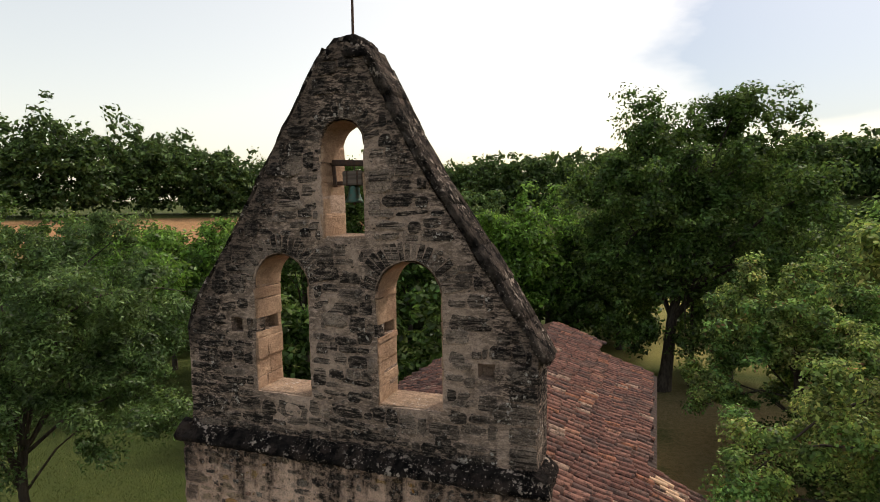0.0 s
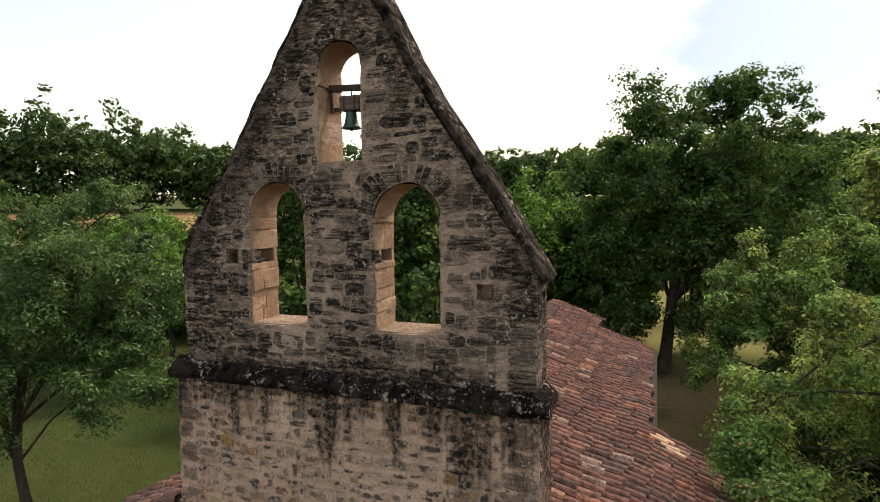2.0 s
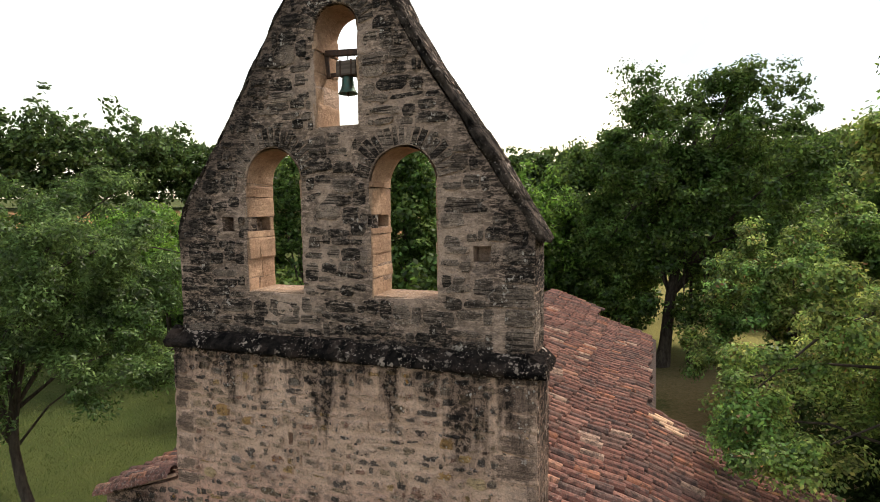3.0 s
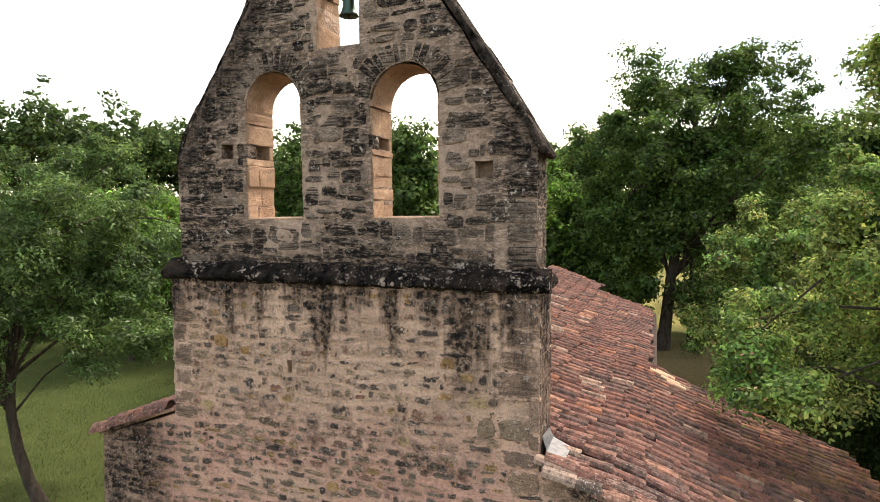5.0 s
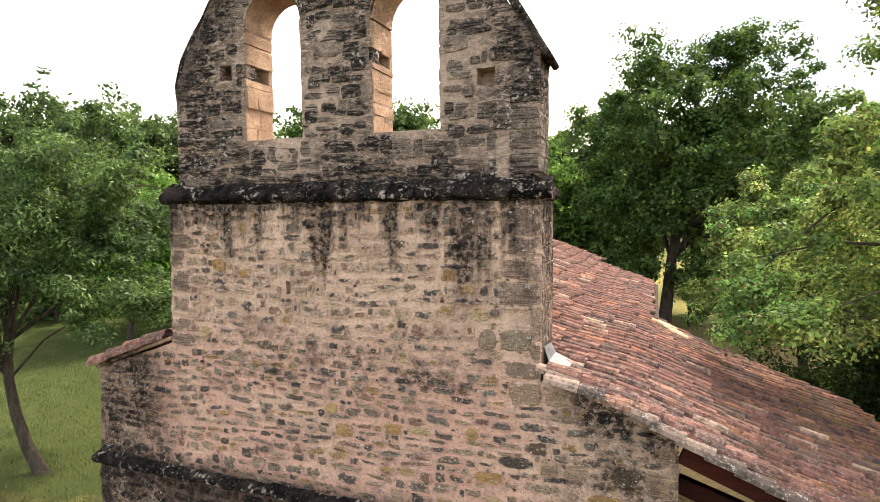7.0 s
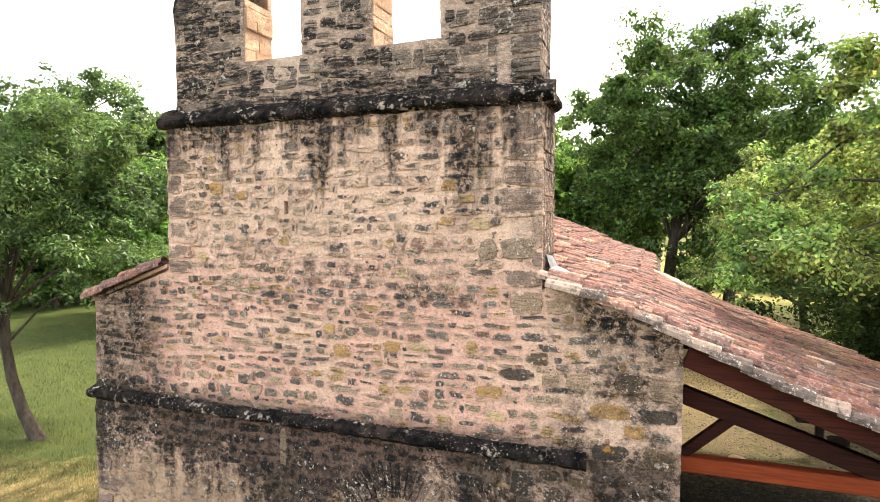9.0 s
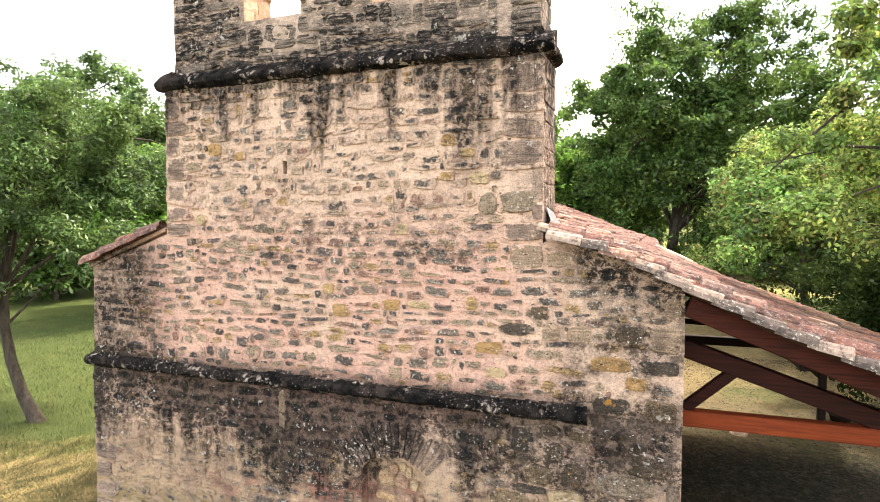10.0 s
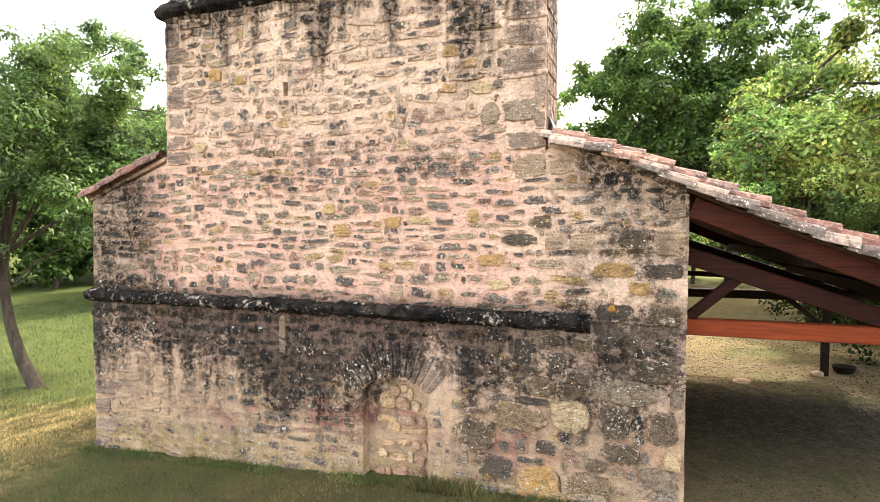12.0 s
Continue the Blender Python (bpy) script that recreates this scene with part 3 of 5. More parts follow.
def wall_slab(name, poly, holes, y0, y1, mat, wob=0.02, step=0.22, seed=1.0, relief=0.018):
    """An upright wall with uneven faces. holes: (loop, depth); a depth of None goes right through."""
    loops = [fine_loop(poly, step, wob, seed)] + [fine_loop(h, 0.12, wob * 0.7, seed + 3) for h, d in holes]
    pts, edges = [], []
    for lp in loops:
        b = len(pts)
        pts += lp
        edges += [(b + i, b + (i + 1) % len(lp)) for i in range(len(lp))]
    nb = len(pts)
    xs, zs = [p[0] for p in loops[0]], [p[1] for p in loops[0]]
    z = min(zs)
    while z < max(zs):
        x = min(xs)
        while x < max(xs):
            p = (x + random.uniform(-0.04, 0.04), z + random.uniform(-0.04, 0.04))
            if inside(p, loops[0]) and gap_to(p, loops[0]) > 0.08 and all(not inside(p, h) and gap_to(p, h) > 0.07 for h in loops[1:]):
                pts.append(p)
            x += step
        z += step
    v2, e2, f2, ov, oe, of = delaunay_2d_cdt([Vector(p) for p in pts], edges, [], 2, 1e-5)
    bm = bmesh.new()
    front = []
    for v in v2:
        y = y0 + relief * noise.noise((v.x * 2.3, v.y * 2.3, seed * 5)) * 1.4
        front.append(bm.verts.new((v.x, y, v.y)))
    tris = []
    for f in f2:
        c = sum((Vector(v2[i]) for i in f), Vector((0, 0))) / len(f)
        if all(not inside(c, h) for h in loops[1:]):
            tris.append(bm.faces.new([front[i] for i in f]))
    bmesh.ops.recalc_face_normals(bm, faces=tris)
    if tris[0].normal.y > 0:
        bmesh.ops.reverse_faces(bm, faces=tris)
    rim = [e for e in bm.edges if len(e.link_faces) == 1]
    back = {}

    def behind(v, y):
        k = (v, y)
        if k not in back:
            back[k] = bm.verts.new((v.co.x, y, v.co.z))
        return back[k]

    for e in rim:
        a, b = e.verts
        lp = e.link_loops[0]
        a, b = lp.vert, lp.link_loop_next.vert
        mid = (a.co + b.co) / 2
        depth = None
        for (h, d), hl in zip(holes, loops[1:]):
            if d is not None and gap_to((mid.x, mid.z), hl) < 1e-3:
                depth = d
        yy = y1 if depth is None else y0 + depth
        bm.faces.new([b, a, behind(a, yy), behind(b, yy)])
    for (h, d), hl in zip(holes, loops[1:]):
        if d is not None:
            vs = [bm.verts.new((x, y0 + d - 0.001, z)) for x, z in hl]
            f = bm.faces.new(vs)
            f.normal_update()
            if f.normal.y > 0:
                f.normal_flip()
    for f in tris:
        ok = [behind(v, y1) for v in reversed(f.verts)]
        bm.faces.new(ok)
    bmesh.ops.triangulate(bm, faces=[f for f in bm.faces if len(f.verts) > 4])
    ob = from_bm(name, bm, mat)
    return tagged(ob, kind="structure", category="wall")


def stone_protos(n, seed, pts=15, square=(1.8, 5.0), ragged=(0.74, 1.08)):
    """Irregular flat stones: 1 wide (x), 1 high (z), front at y = -1, back at y = 0.6."""
    rng = random.Random(seed)
    out = []
    for i in range(n):
        bm = bmesh.new()
        e = rng.uniform(*square)
        skew, taper = rng.uniform(-0.25, 0.25), rng.uniform(-0.2, 0.2)
        ring = []
        for k in range(pts):
            a = 2 * math.pi * (k + rng.uniform(-0.3, 0.3)) / pts
            r = (abs(math.cos(a)) ** e + abs(math.sin(a)) ** e) ** (-1 / e) * rng.uniform(*ragged)
            x, z = 0.5 * r * math.cos(a), 0.5 * r * math.sin(a)
            ring.append((x * (1 + taper * z), z * (1 + skew * x)))
        rows = []
        for s, y in ((1.02, 0.6), (0.99, -0.5), (0.9, -0.95)):
            rows.append([bm.verts.new((x * s + rng.uniform(-0.012, 0.012), y + rng.uniform(-0.16, 0.16), z * s + rng.uniform(-0.025, 0.025))) for x, z in ring])
        for a, b in zip(rows, rows[1:]):
            for k in range(pts):
                j = (k + 1) % pts
                bm.faces.new((a[k], a[j], b[j], b[k]))
        c = bm.verts.new((rng.uniform(-0.15, 0.15), -1.0 + rng.uniform(-0.25, 0.2), rng.uniform(-0.12, 0.12)))
        for k in range(pts):
            bm.faces.new((rows[-1][k], rows[-1][(k + 1) % pts], c))
        bmesh.ops.recalc_face_normals(bm, faces=bm.faces[:])
        out.append(bm)
    return out


def block_protos(n, seed):
    """Squared blocks with worn edges: 1 wide, 1 high, front at y = -1, back at y = 0.6."""
    rng = random.Random(seed)
    out = []
    for i in range(n):
        bm = bmesh.new()
        rows = []
        for s, y in ((0.5, 0.6), (0.5, -0.6), (0.46, -1.0)):
            q = [(-s, -s), (0, -s), (s, -s), (s, s), (0, s), (-s, s)]
            rows.append([bm.verts.new((x + rng.uniform(-0.035, 0.03), y + rng.uniform(-0.25, 0.2), z + rng.uniform(-0.06, 0.05))) for x, z in q])
        for a, b in zip(rows, rows[1:]):
            for k in range(6):
                j = (k + 1) % 6
                bm.faces.new((a[k], a[j], b[j], b[k]))
        r = rows[-1]
        bm.faces.new((r[0], r[1], r[4], r[5]))
        bm.faces.new((r[1], r[2], r[3], r[4]))
        bmesh.ops.recalc_face_normals(bm, faces=bm.faces[:])
        out.append(bm)
    return out


def stone_at(x, z, w, h, y, proud, tilt=0.0):
    return Matrix.Translation((x, y, z)) @ Matrix.Rotation(tilt, 4, "Y") @ Matrix.Diagonal((w, proud, h, 1))


def course_stones(rng, poly, holes, y, heights, widths, joint, keepout=(), proud=(0.01, 0.034), clear=0.05, bare=0.05):
    """Rough courses of stones that fill a wall's face and keep off its edges and openings."""
    xs, zs = [p[0] for p in poly], [p[1] for p in poly]
    out = []
    z = min(zs) + 0.03
    while z < max(zs):
        h = rng.uniform(*heights)
        x = min(xs) + rng.uniform(0, 0.25)
        while x < max(xs):
            w0 = rng.uniform(*widths) * rng.choice((0.4, 0.6, 0.85, 1, 1, 1.35))
            tall = rng.choice((0.55, 0.8, 1, 1, 1, 1.1, 1.35))
            if tall > 1.2:
                w0 = min(w0, 1.6 * h)
            if rng.random() < bare:
                x += rng.uniform(0.1, 0.25)
                continue
            placed = False
            for f in (1.0, 0.6, 0.35):
                w, hh = w0 * f, h * tall * rng.uniform(0.75, 1.05) * (1 if f > 0.5 else 0.75)
                cx, cz = x + w / 2, z + h / 2 + rng.uniform(-0.3, 0.3) * h + 0.06 * math.sin(x * 1.3 + z)
                test = [(cx + sx * w / 2, cz + sz * hh / 2) for sx in (-1, 0, 1) for sz in (-1, 0, 1)]
                ok = all(inside(p, poly) for p in test) and all(gap_to(p, poly) > clear * 0.4 for p in test)
                ok = ok and all(not inside(p, h2) and gap_to(p, h2) > clear for p in test for h2 in holes)
                ok = ok and not any(a < cx + w / 2 and cx - w / 2 < b and c < cz + hh / 2 and cz - hh / 2 < d for a, b, c, d in keepout)
                if ok:
                    out.append((rng.randrange(99), stone_at(cx, cz, w, hh, y, rng.uniform(*proud), rng.uniform(-0.13, 0.13))))
                    placed = True
                    break
            x += (w if placed else 0.07) + (rng.uniform(*joint) if placed else 0)
        z += h + rng.uniform(*joint) * 0.9
    return out


def voussoirs(rng, c, zc, r_in, length, a0, a1, n, y, proud=0.03, squash=1.0):
    """Wedge stones round an arched head."""
    out = []
    for k in range(n):
        a = a0 + (a1 - a0) * (k + 0.5) / n
        ln = length * rng.uniform(0.85, 1.12)
        r = r_in + ln / 2
        w = abs(a1 - a0) / n * (r_in + ln * 0.4) * rng.uniform(0.72, 0.9)
        m = Matrix.Translation((c + r * math.cos(a), y, zc + squash * r * math.sin(a))) @ Matrix.Rotation(math.pi / 2 - a, 4, "Y") @ Matrix.Diagonal((w, proud * rng.uniform(0.6, 1.1), ln, 1))
        out.append((rng.randrange(99), m))
    return out


# ---- ground ----
def smooth(a, b, v):
    t = max(0.0, min(1.0, (v - a) / (b - a)))
    return t * t * (3 - 2 * t)


def ground_z(x, y):
    z = 0.055 * max(-5.0, min(5.0, x)) - 1.35 * smooth(-5, -14, x) - 0.3 * smooth(4, 20, y) * smooth(-3, 3, x)
    r = math.hypot(x, y)
    ahead = smooth(-40, 20, y + 0.2 * abs(x))
    z += ahead * (12.3 * smooth(44, 112, r) + 5 * smooth(112, 260, r))
    return z + 0.05 * noise.noise((x * 0.35, y * 0.35, 0)) * smooth(1, 6, abs(y) + max(0, abs(x) - 5))


def axis_steps(lo, hi, fine_lo, fine_hi, fine, growth=1.14):
    out = [fine_lo + fine * k for k in range(int((fine_hi - fine_lo) / fine) + 1)]
    s = fine
    while out[-1] < hi:
        s *= growth
        out.append(out[-1] + s)
    s = fine
    while out[0] > lo:
        s *= growth
        out.insert(0, out[0] - s)
    return out


gx, gy = axis_steps(-1500, 1500, -16, 14, 0.6), axis_steps(-1200, 1500, -10, 34, 0.6)
gv = np.array([(x, y, ground_z(x, y)) for y in gy for x in gx])
nx = len(gx)
gf = np.array([(j * nx + i, j * nx + i + 1, (j + 1) * nx + i + 1, (j + 1) * nx + i) for j in range(len(gy) - 1) for i in range(nx - 1)])
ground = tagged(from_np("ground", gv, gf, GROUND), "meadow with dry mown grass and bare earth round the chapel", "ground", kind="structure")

# ---- chapel: the facade ----
rng = random.Random(7)
LOW = [(-5.06, -0.9), (4.63, -0.9), (4.63, 2.46), (-5.02, 2.46)]
MID = [(-5.0, 2.46), (4.63, 2.46), (4.63, 4.02), (3.9, 4.37), (3.0, 4.64), (2.96, 4.6), (-3.24, 4.66), (-4.95, 4.09)]
TOW = [(-3.24, 4.6), (2.96, 4.6), (2.96, 7.06), (-3.18, 7.06)]
GAB = [(-3.1, 7.06), (2.88, 7.06), (2.9, 8.87), (2.64, 9.3), (2.3, 9.82), (1.99, 10.3), (1.59, 10.9), (1.26, 11.4), (0.92, 11.98), (0.67, 12.48), (0.42, 12.95), (0.3, 13.2),
       (0.12, 13.34), (-0.12, 13.35), (-0.27, 13.26), (-0.42, 13.1), (-0.73, 12.6), (-1.15, 11.97), (-1.42, 11.55), (-1.77, 10.97), (-2.19, 10.35), (-2.6, 9.78), (-2.93, 9.25), (-3.1, 8.85)]
ARCH = arch_loop(0.34, 1.36, -0.5, 1.24, 0.27)
WIN_L = arch_loop(-1.71, -0.68, 7.95, 9.68, 0.53)
WIN_R = arch_loop(0.49, 1.54, 7.95, 9.6, 0.54)
WIN_T = arch_loop(-0.4, 0.34, 10.46, 11.85, 0.38)
SQ_L = [(-2.19, 8.91), (-1.96, 8.91), (-1.96, 9.15), (-2.19, 9.15)]
SQ_R = [(2.05, 8.5), (2.31, 8.5), (2.31, 8.73), (2.05, 8.73)]
SLIT = [(-0.95, 5.58), (-0.87, 5.58), (-0.87, 5.78), (-0.95, 5.78)]
BACK = 0.8



def notched(x0, x1, z0, spring, rise, za, zb, deep=0.16):
    """An arched opening with a beam socket in its west reveal."""
    return arch_loop(x0, x1, z0, spring, rise) + [(x0, zb), (x0 - deep, zb), (x0 - deep, za), (x0, za)]


def own_stones(wall, spots, protos, mat, y, proud=(0.02, 0.04), name="stone"):
    """Single stones that stand out from the rubble round them: x, z, width and height of each."""
    g = random.Random(len(spots) * 7 + protos)
    shape = stone_protos(6, protos, 15, (2.4, 6.0), (0.86, 1.06)) if mat is not PALE else stone_protos(6, protos, 16, (6.0, 12.0), (0.93, 1.03))
    scatter(name, shape, [(k, stone_at(x, z, w, h, y, g.uniform(*proud), g.uniform(-0.04, 0.04))) for k, (x, z, w, h) in enumerate(spots)], mat, wall)


def held(*lots):
    """The room that single stones take up."""
    return [(x - w * 0.46, x + w * 0.46, z - h * 0.42, z + h * 0.42) for lot in lots for x, z, w, h in lot]


def chips(rng, poly, holes, y, n):
    """Small chips of stone pressed into the joints."""
    xs, zs = [p[0] for p in poly], [p[1] for p in poly]
    out = []
    while len(out) < n:
        p = (rng.uniform(min(xs), max(xs)), rng.uniform(min(zs), max(zs)))
        if inside(p, poly) and gap_to(p, poly) > 0.06 and all(not inside(p, h) and gap_to(p, h) > 0.06 for h in holes):
            w = rng.uniform(0.025, 0.085)
            out.append((rng.randrange(99), stone_at(*p, w, w * rng.uniform(0.35, 0.9), y, rng.uniform(0.016, 0.03), rng.uniform(-0.4, 0.4))))
    return out


LOW_BROWN = [(2.07, 0.87, 0.54, 0.46), (2.6, 1.19, 0.7, 0.36), (3.85, 1.24, 0.4, 0.42), (4.39, 1.23, 0.37, 0.42), (4.27, 1.92, 0.58, 0.3), (3.92, 0.86, 0.47, 0.3), (2.33, 0.46, 0.5, 0.32),
             (3.0, 0.81, 0.29, 0.18), (3.5, 0.36, 0.64, 0.4), (3.36, 1.68, 0.38, 0.36), (2.93, 1.61, 0.4, 0.26), (2.79, 1.4, 0.53, 0.1), (3.14, 1.96, 0.3, 0.2), (2.7, 2.04, 0.3, 0.36),
             (3.62, 0.66, 0.27, 0.18), (3.45, 2.19, 0.3, 0.16), (3.07, 2.21, 0.3, 0.14)]
LOW_OCHRE = [(3.29, 1.25, 0.5, 0.4), (2.88, 0.31, 0.57, 0.48), (4.5, 0.85, 0.2, 0.22)]
LOW_GREY = [(3.97, 1.62, 0.76, 0.32), (4.54, 1.6, 0.16, 0.25), (4.35, 0.6, 0.45, 0.28)]
MID_BROWN = [(3.81, 2.6, 0.47, 0.24), (4.38, 2.6, 0.44, 0.28), (4.02, 3.5, 0.36, 0.24), (2.63, 3.48, 0.48, 0.16), (2.91, 3.71, 0.31, 0.19), (4.36, 3.12, 0.48, 0.2)]
MID_OCHRE = [(4.1, 2.91, 0.26, 0.18), (2.26, 3.21, 0.38, 0.16), (2.35, 2.89, 0.29, 0.14), (3.8, 3.12, 0.5, 0.18), (1.25, 3.73, 0.35, 0.11), (0.03, 3.59, 0.3, 0.19), (-0.18, 3.9, 0.2, 0.16), (0.84, 3.71, 0.26, 0.16), (2.02, 3.79, 0.17, 0.19)]
MID_PALE = [(2.75, 4.42, 0.42, 0.32), (3.42, 3.46, 0.31, 0.21), (3.07, 3.47, 0.22, 0.22), (4.43, 3.47, 0.36, 0.32), (4.5, 3.86, 0.18, 0.22), (0.89, 2.74, 0.22, 0.2), (3.16, 4.4, 0.34, 0.2)]
TOW_GREY = [(2.24, 5.11, 0.26, 0.28), (2.64, 5.13, 0.5, 0.29)]
TOW_OCHRE = [(-1.71, 5.89, 0.22, 0.15), (-1.73, 6.59, 0.14, 0.2), (1.7, 5.96, 0.24, 0.17), (2.12, 5.45, 0.3, 0.17), (1.66, 5.48, 0.25, 0.12), (-2.51, 4.9, 0.25, 0.18), (-2.2, 6.0, 0.26, 0.2), (1.01, 4.77, 0.19, 0.17), (1.96, 5.79, 0.2, 0.14)]
TOW_BROWN = [(1.97, 6.63, 0.19, 0.23), (-1.31, 4.78, 0.42, 0.16), (0.98, 6.38, 0.3, 0.2)]

wall_low = wall_slab("wall_facade_lower", LOW, [(ARCH, 0.2)], 0.0, BACK, MORTAR, 0.02, seed=2)
tagged(wall_low, "rubble stone wall with blocked arched doorway and black stains")
wall_mid = wall_slab("wall_facade_middle", MID, [], 0.0, BACK, MORTAR, 0.015, seed=4)
tagged(wall_mid, "rubble stone wall in pinkish lime mortar under the tower")
wall_tow = wall_slab("wall_facade_tower", TOW, [(SLIT, 0.2)], 0.0, BACK, MORTAR, 0.015, seed=6)
tagged(wall_tow, "rubble stone tower wall streaked black below its ledge")
wall_gab = wall_slab("wall_bell_gable", GAB, [(notched(-1.71, -0.68, 7.95, 9.68, 0.53, 8.92, 9.14), None), (notched(0.49, 1.54, 7.95, 9.6, 0.54, 8.97, 9.16), None), (WIN_T, None), (SQ_L, 0.25), (SQ_R, 0.25)], 0.12, BACK, MORTAR, 0.04, seed=8)
tagged(wall_gab, "blackened stone bell gable with three open arches")

keep_low = [(0.02, 1.68, 1.3, 2.0), (0.3, 1.4, -0.5, 1.4)] + held(LOW_BROWN, LOW_OCHRE, LOW_GREY)
low_l = course_stones(rng, [(-5.0, -0.2), (1.6, 0.05), (1.6, 2.36), (-5.0, 2.36)], [ARCH], 0.0, (0.1, 0.2), (0.16, 0.46), (0.0, 0.03), keep_low + [(-5.1, -4.62, -1, 3)])
low_r = course_stones(rng, [(1.62, 0.0), (4.61, 0.1), (4.61, 2.36), (1.62, 2.36)], [ARCH], 0.0, (0.1, 0.22), (0.16, 0.5), (0.0, 0.04), keep_low, (0.02, 0.05))
infill = course_stones(rng, arch_loop(0.4, 1.3, -0.1, 1.2, 0.2), [], 0.2, (0.13, 0.24), (0.16, 0.36), (0.0, 0.03), clear=0.01, proud=(0.03, 0.07), bare=0.0)
vous = voussoirs(rng, 0.85, 0.78, 0.74, 0.5, radians(141), radians(46), 15, 0.0, 0.05)
scatter("stone", stone_protos(12, 16, 15, (2.8, 5.5), (0.88, 1.07)), low_r, STONE, wall_low)
scatter("stone", stone_protos(16, 11), low_l, STONE, wall_low)
own_stones(wall_low, LOW_BROWN, 111, BROWN, 0.0, (0.045, 0.085))
own_stones(wall_low, LOW_OCHRE, 112, OCHRE, 0.0, (0.045, 0.085))
own_stones(wall_low, LOW_GREY, 113, GREY, 0.0, (0.03, 0.06))
scatter("chip", stone_protos(6, 115, 9), chips(rng, LOW, [ARCH], 0.0, 300), STONE, wall_low)
scatter("infill_stone", stone_protos(6, 15, 13, (3.0, 6.0), (0.85, 1.05)), infill, INFILL, wall_low)
scatter("voussoir", stone_protos(6, 12, 13, (4.0, 9.0), (0.85, 1.05)), vous, QUOIN, wall_low)
foot_row, x = [], -5.02
while x < 4.5:
    w = rng.uniform(0.18, 0.6)
    if not 0.25 < x + w / 2 < 1.45 and x + w < 4.58:
        foot_row.append((rng.randrange(99), stone_at(x + w / 2, ground_z(x + w / 2, -0.08) + rng.uniform(-0.03, 0.05), w, rng.uniform(0.12, 0.26), 0, rng.uniform(0.035, 0.1), rng.uniform(-0.08, 0.08))))
    x += w * rng.choice((0.9, 1.0, 1.0, 1.5))
scatter("footing_stone", stone_protos(8, 17, 13, (2.4, 4.5), (0.85, 1.08)), foot_row, STONE, wall_low)
quoins_l = [(k, stone_at(-4.84 + (0.06 if k % 2 else 0), -0.2 + 0.34 * k, 0.36 if k % 2 == 0 else 0.5, 0.29, 0.0, 0.035)) for k in range(8)]
scatter("quoin", stone_protos(6, 13, 14, (7.0, 13.0), (0.93, 1.03)), quoins_l, QUOIN, wall_low)
scatter("dressed_block", stone_protos(2, 14, 12, (6.0, 10.0), (0.9, 1.04)), [(0, stone_at(-1.02, 2.0, 0.13, 0.6, 0, 0.03))], PALE, wall_low)

mid = course_stones(rng, MID, [], 0.0, (0.085, 0.19), (0.18, 0.46), (0.0, 0.035), held(MID_BROWN, MID_OCHRE, MID_PALE))
x = -2.8
while x < 2.2:
    w = rng.uniform(0.14, 0.42)
    mid.insert(0, (rng.randrange(99), stone_at(x + w / 2, 4.6 + rng.uniform(-0.03, 0.03), w, rng.uniform(0.09, 0.15), 0, rng.uniform(0.012, 0.03), rng.uniform(-0.08, 0.08))))
    x += w + rng.uniform(0, 0.04)
scatter("stone", stone_protos(18, 21), mid, STONE, wall_mid, 600)
own_stones(wall_mid, MID_BROWN, 121, BROWN, 0.0)
own_stones(wall_mid, MID_OCHRE, 122, OCHRE, 0.0)
own_stones(wall_mid, MID_PALE, 123, PALE, 0.0, (0.015, 0.03), "dressed_block")
scatter("chip", stone_protos(6, 125, 9), chips(rng, MID, [], 0.0, 300), STONE, wall_mid)

tow_keep = [(-3.3, -2.9, 4.5, 7.1), (2.5, 3.0, 4.5, 7.1)] + held(TOW_GREY, TOW_OCHRE, TOW_BROWN)
tow = course_stones(rng, [(-3.24, 4.65), (2.96, 4.65), (2.96, 7.06), (-3.18, 7.06)], [SLIT], 0.0, (0.085, 0.19), (0.18, 0.46), (0.0, 0.035), tow_keep)
scatter("stone", stone_protos(18, 31), tow, STONE, wall_tow, 600)
q = []
z = 4.62
k = 0
while z < 6.9:
    h = rng.uniform(0.24, 0.42)
    h = min(h, 7.03 - z)
    w = rng.choice((0.4, 0.52, 0.62))
    if abs(z + h / 2 - 5.13) < 0.24:
        w = 0.14
    q.append((k, stone_at(2.96 - w / 2, z + h / 2, w, h - 0.02, 0, 0.026)))
    w2 = rng.choice((0.28, 0.36, 0.46))
    q.append((k + 2, stone_at(-3.22 + w2 / 2 + 0.012 * (z - 4.6), z + h / 2, w2, h - 0.025, 0, 0.03)))
    z += h
    k += 1
own_stones(wall_tow, TOW_GREY, 131, GREY, 0.0, (0.028, 0.036), "dressed_block")
own_stones(wall_tow, TOW_OCHRE, 132, OCHRE, 0.0)
own_stones(wall_tow, TOW_BROWN, 133, BROWN, 0.0)
scatter("chip", stone_protos(6, 135, 9), chips(rng, TOW, [SLIT], 0.0, 300), STONE, wall_tow)
scatter("quoin", stone_protos(8, 32, 18, (10.0, 22.0), (0.96, 1.02)), q, QUOIN, wall_tow)

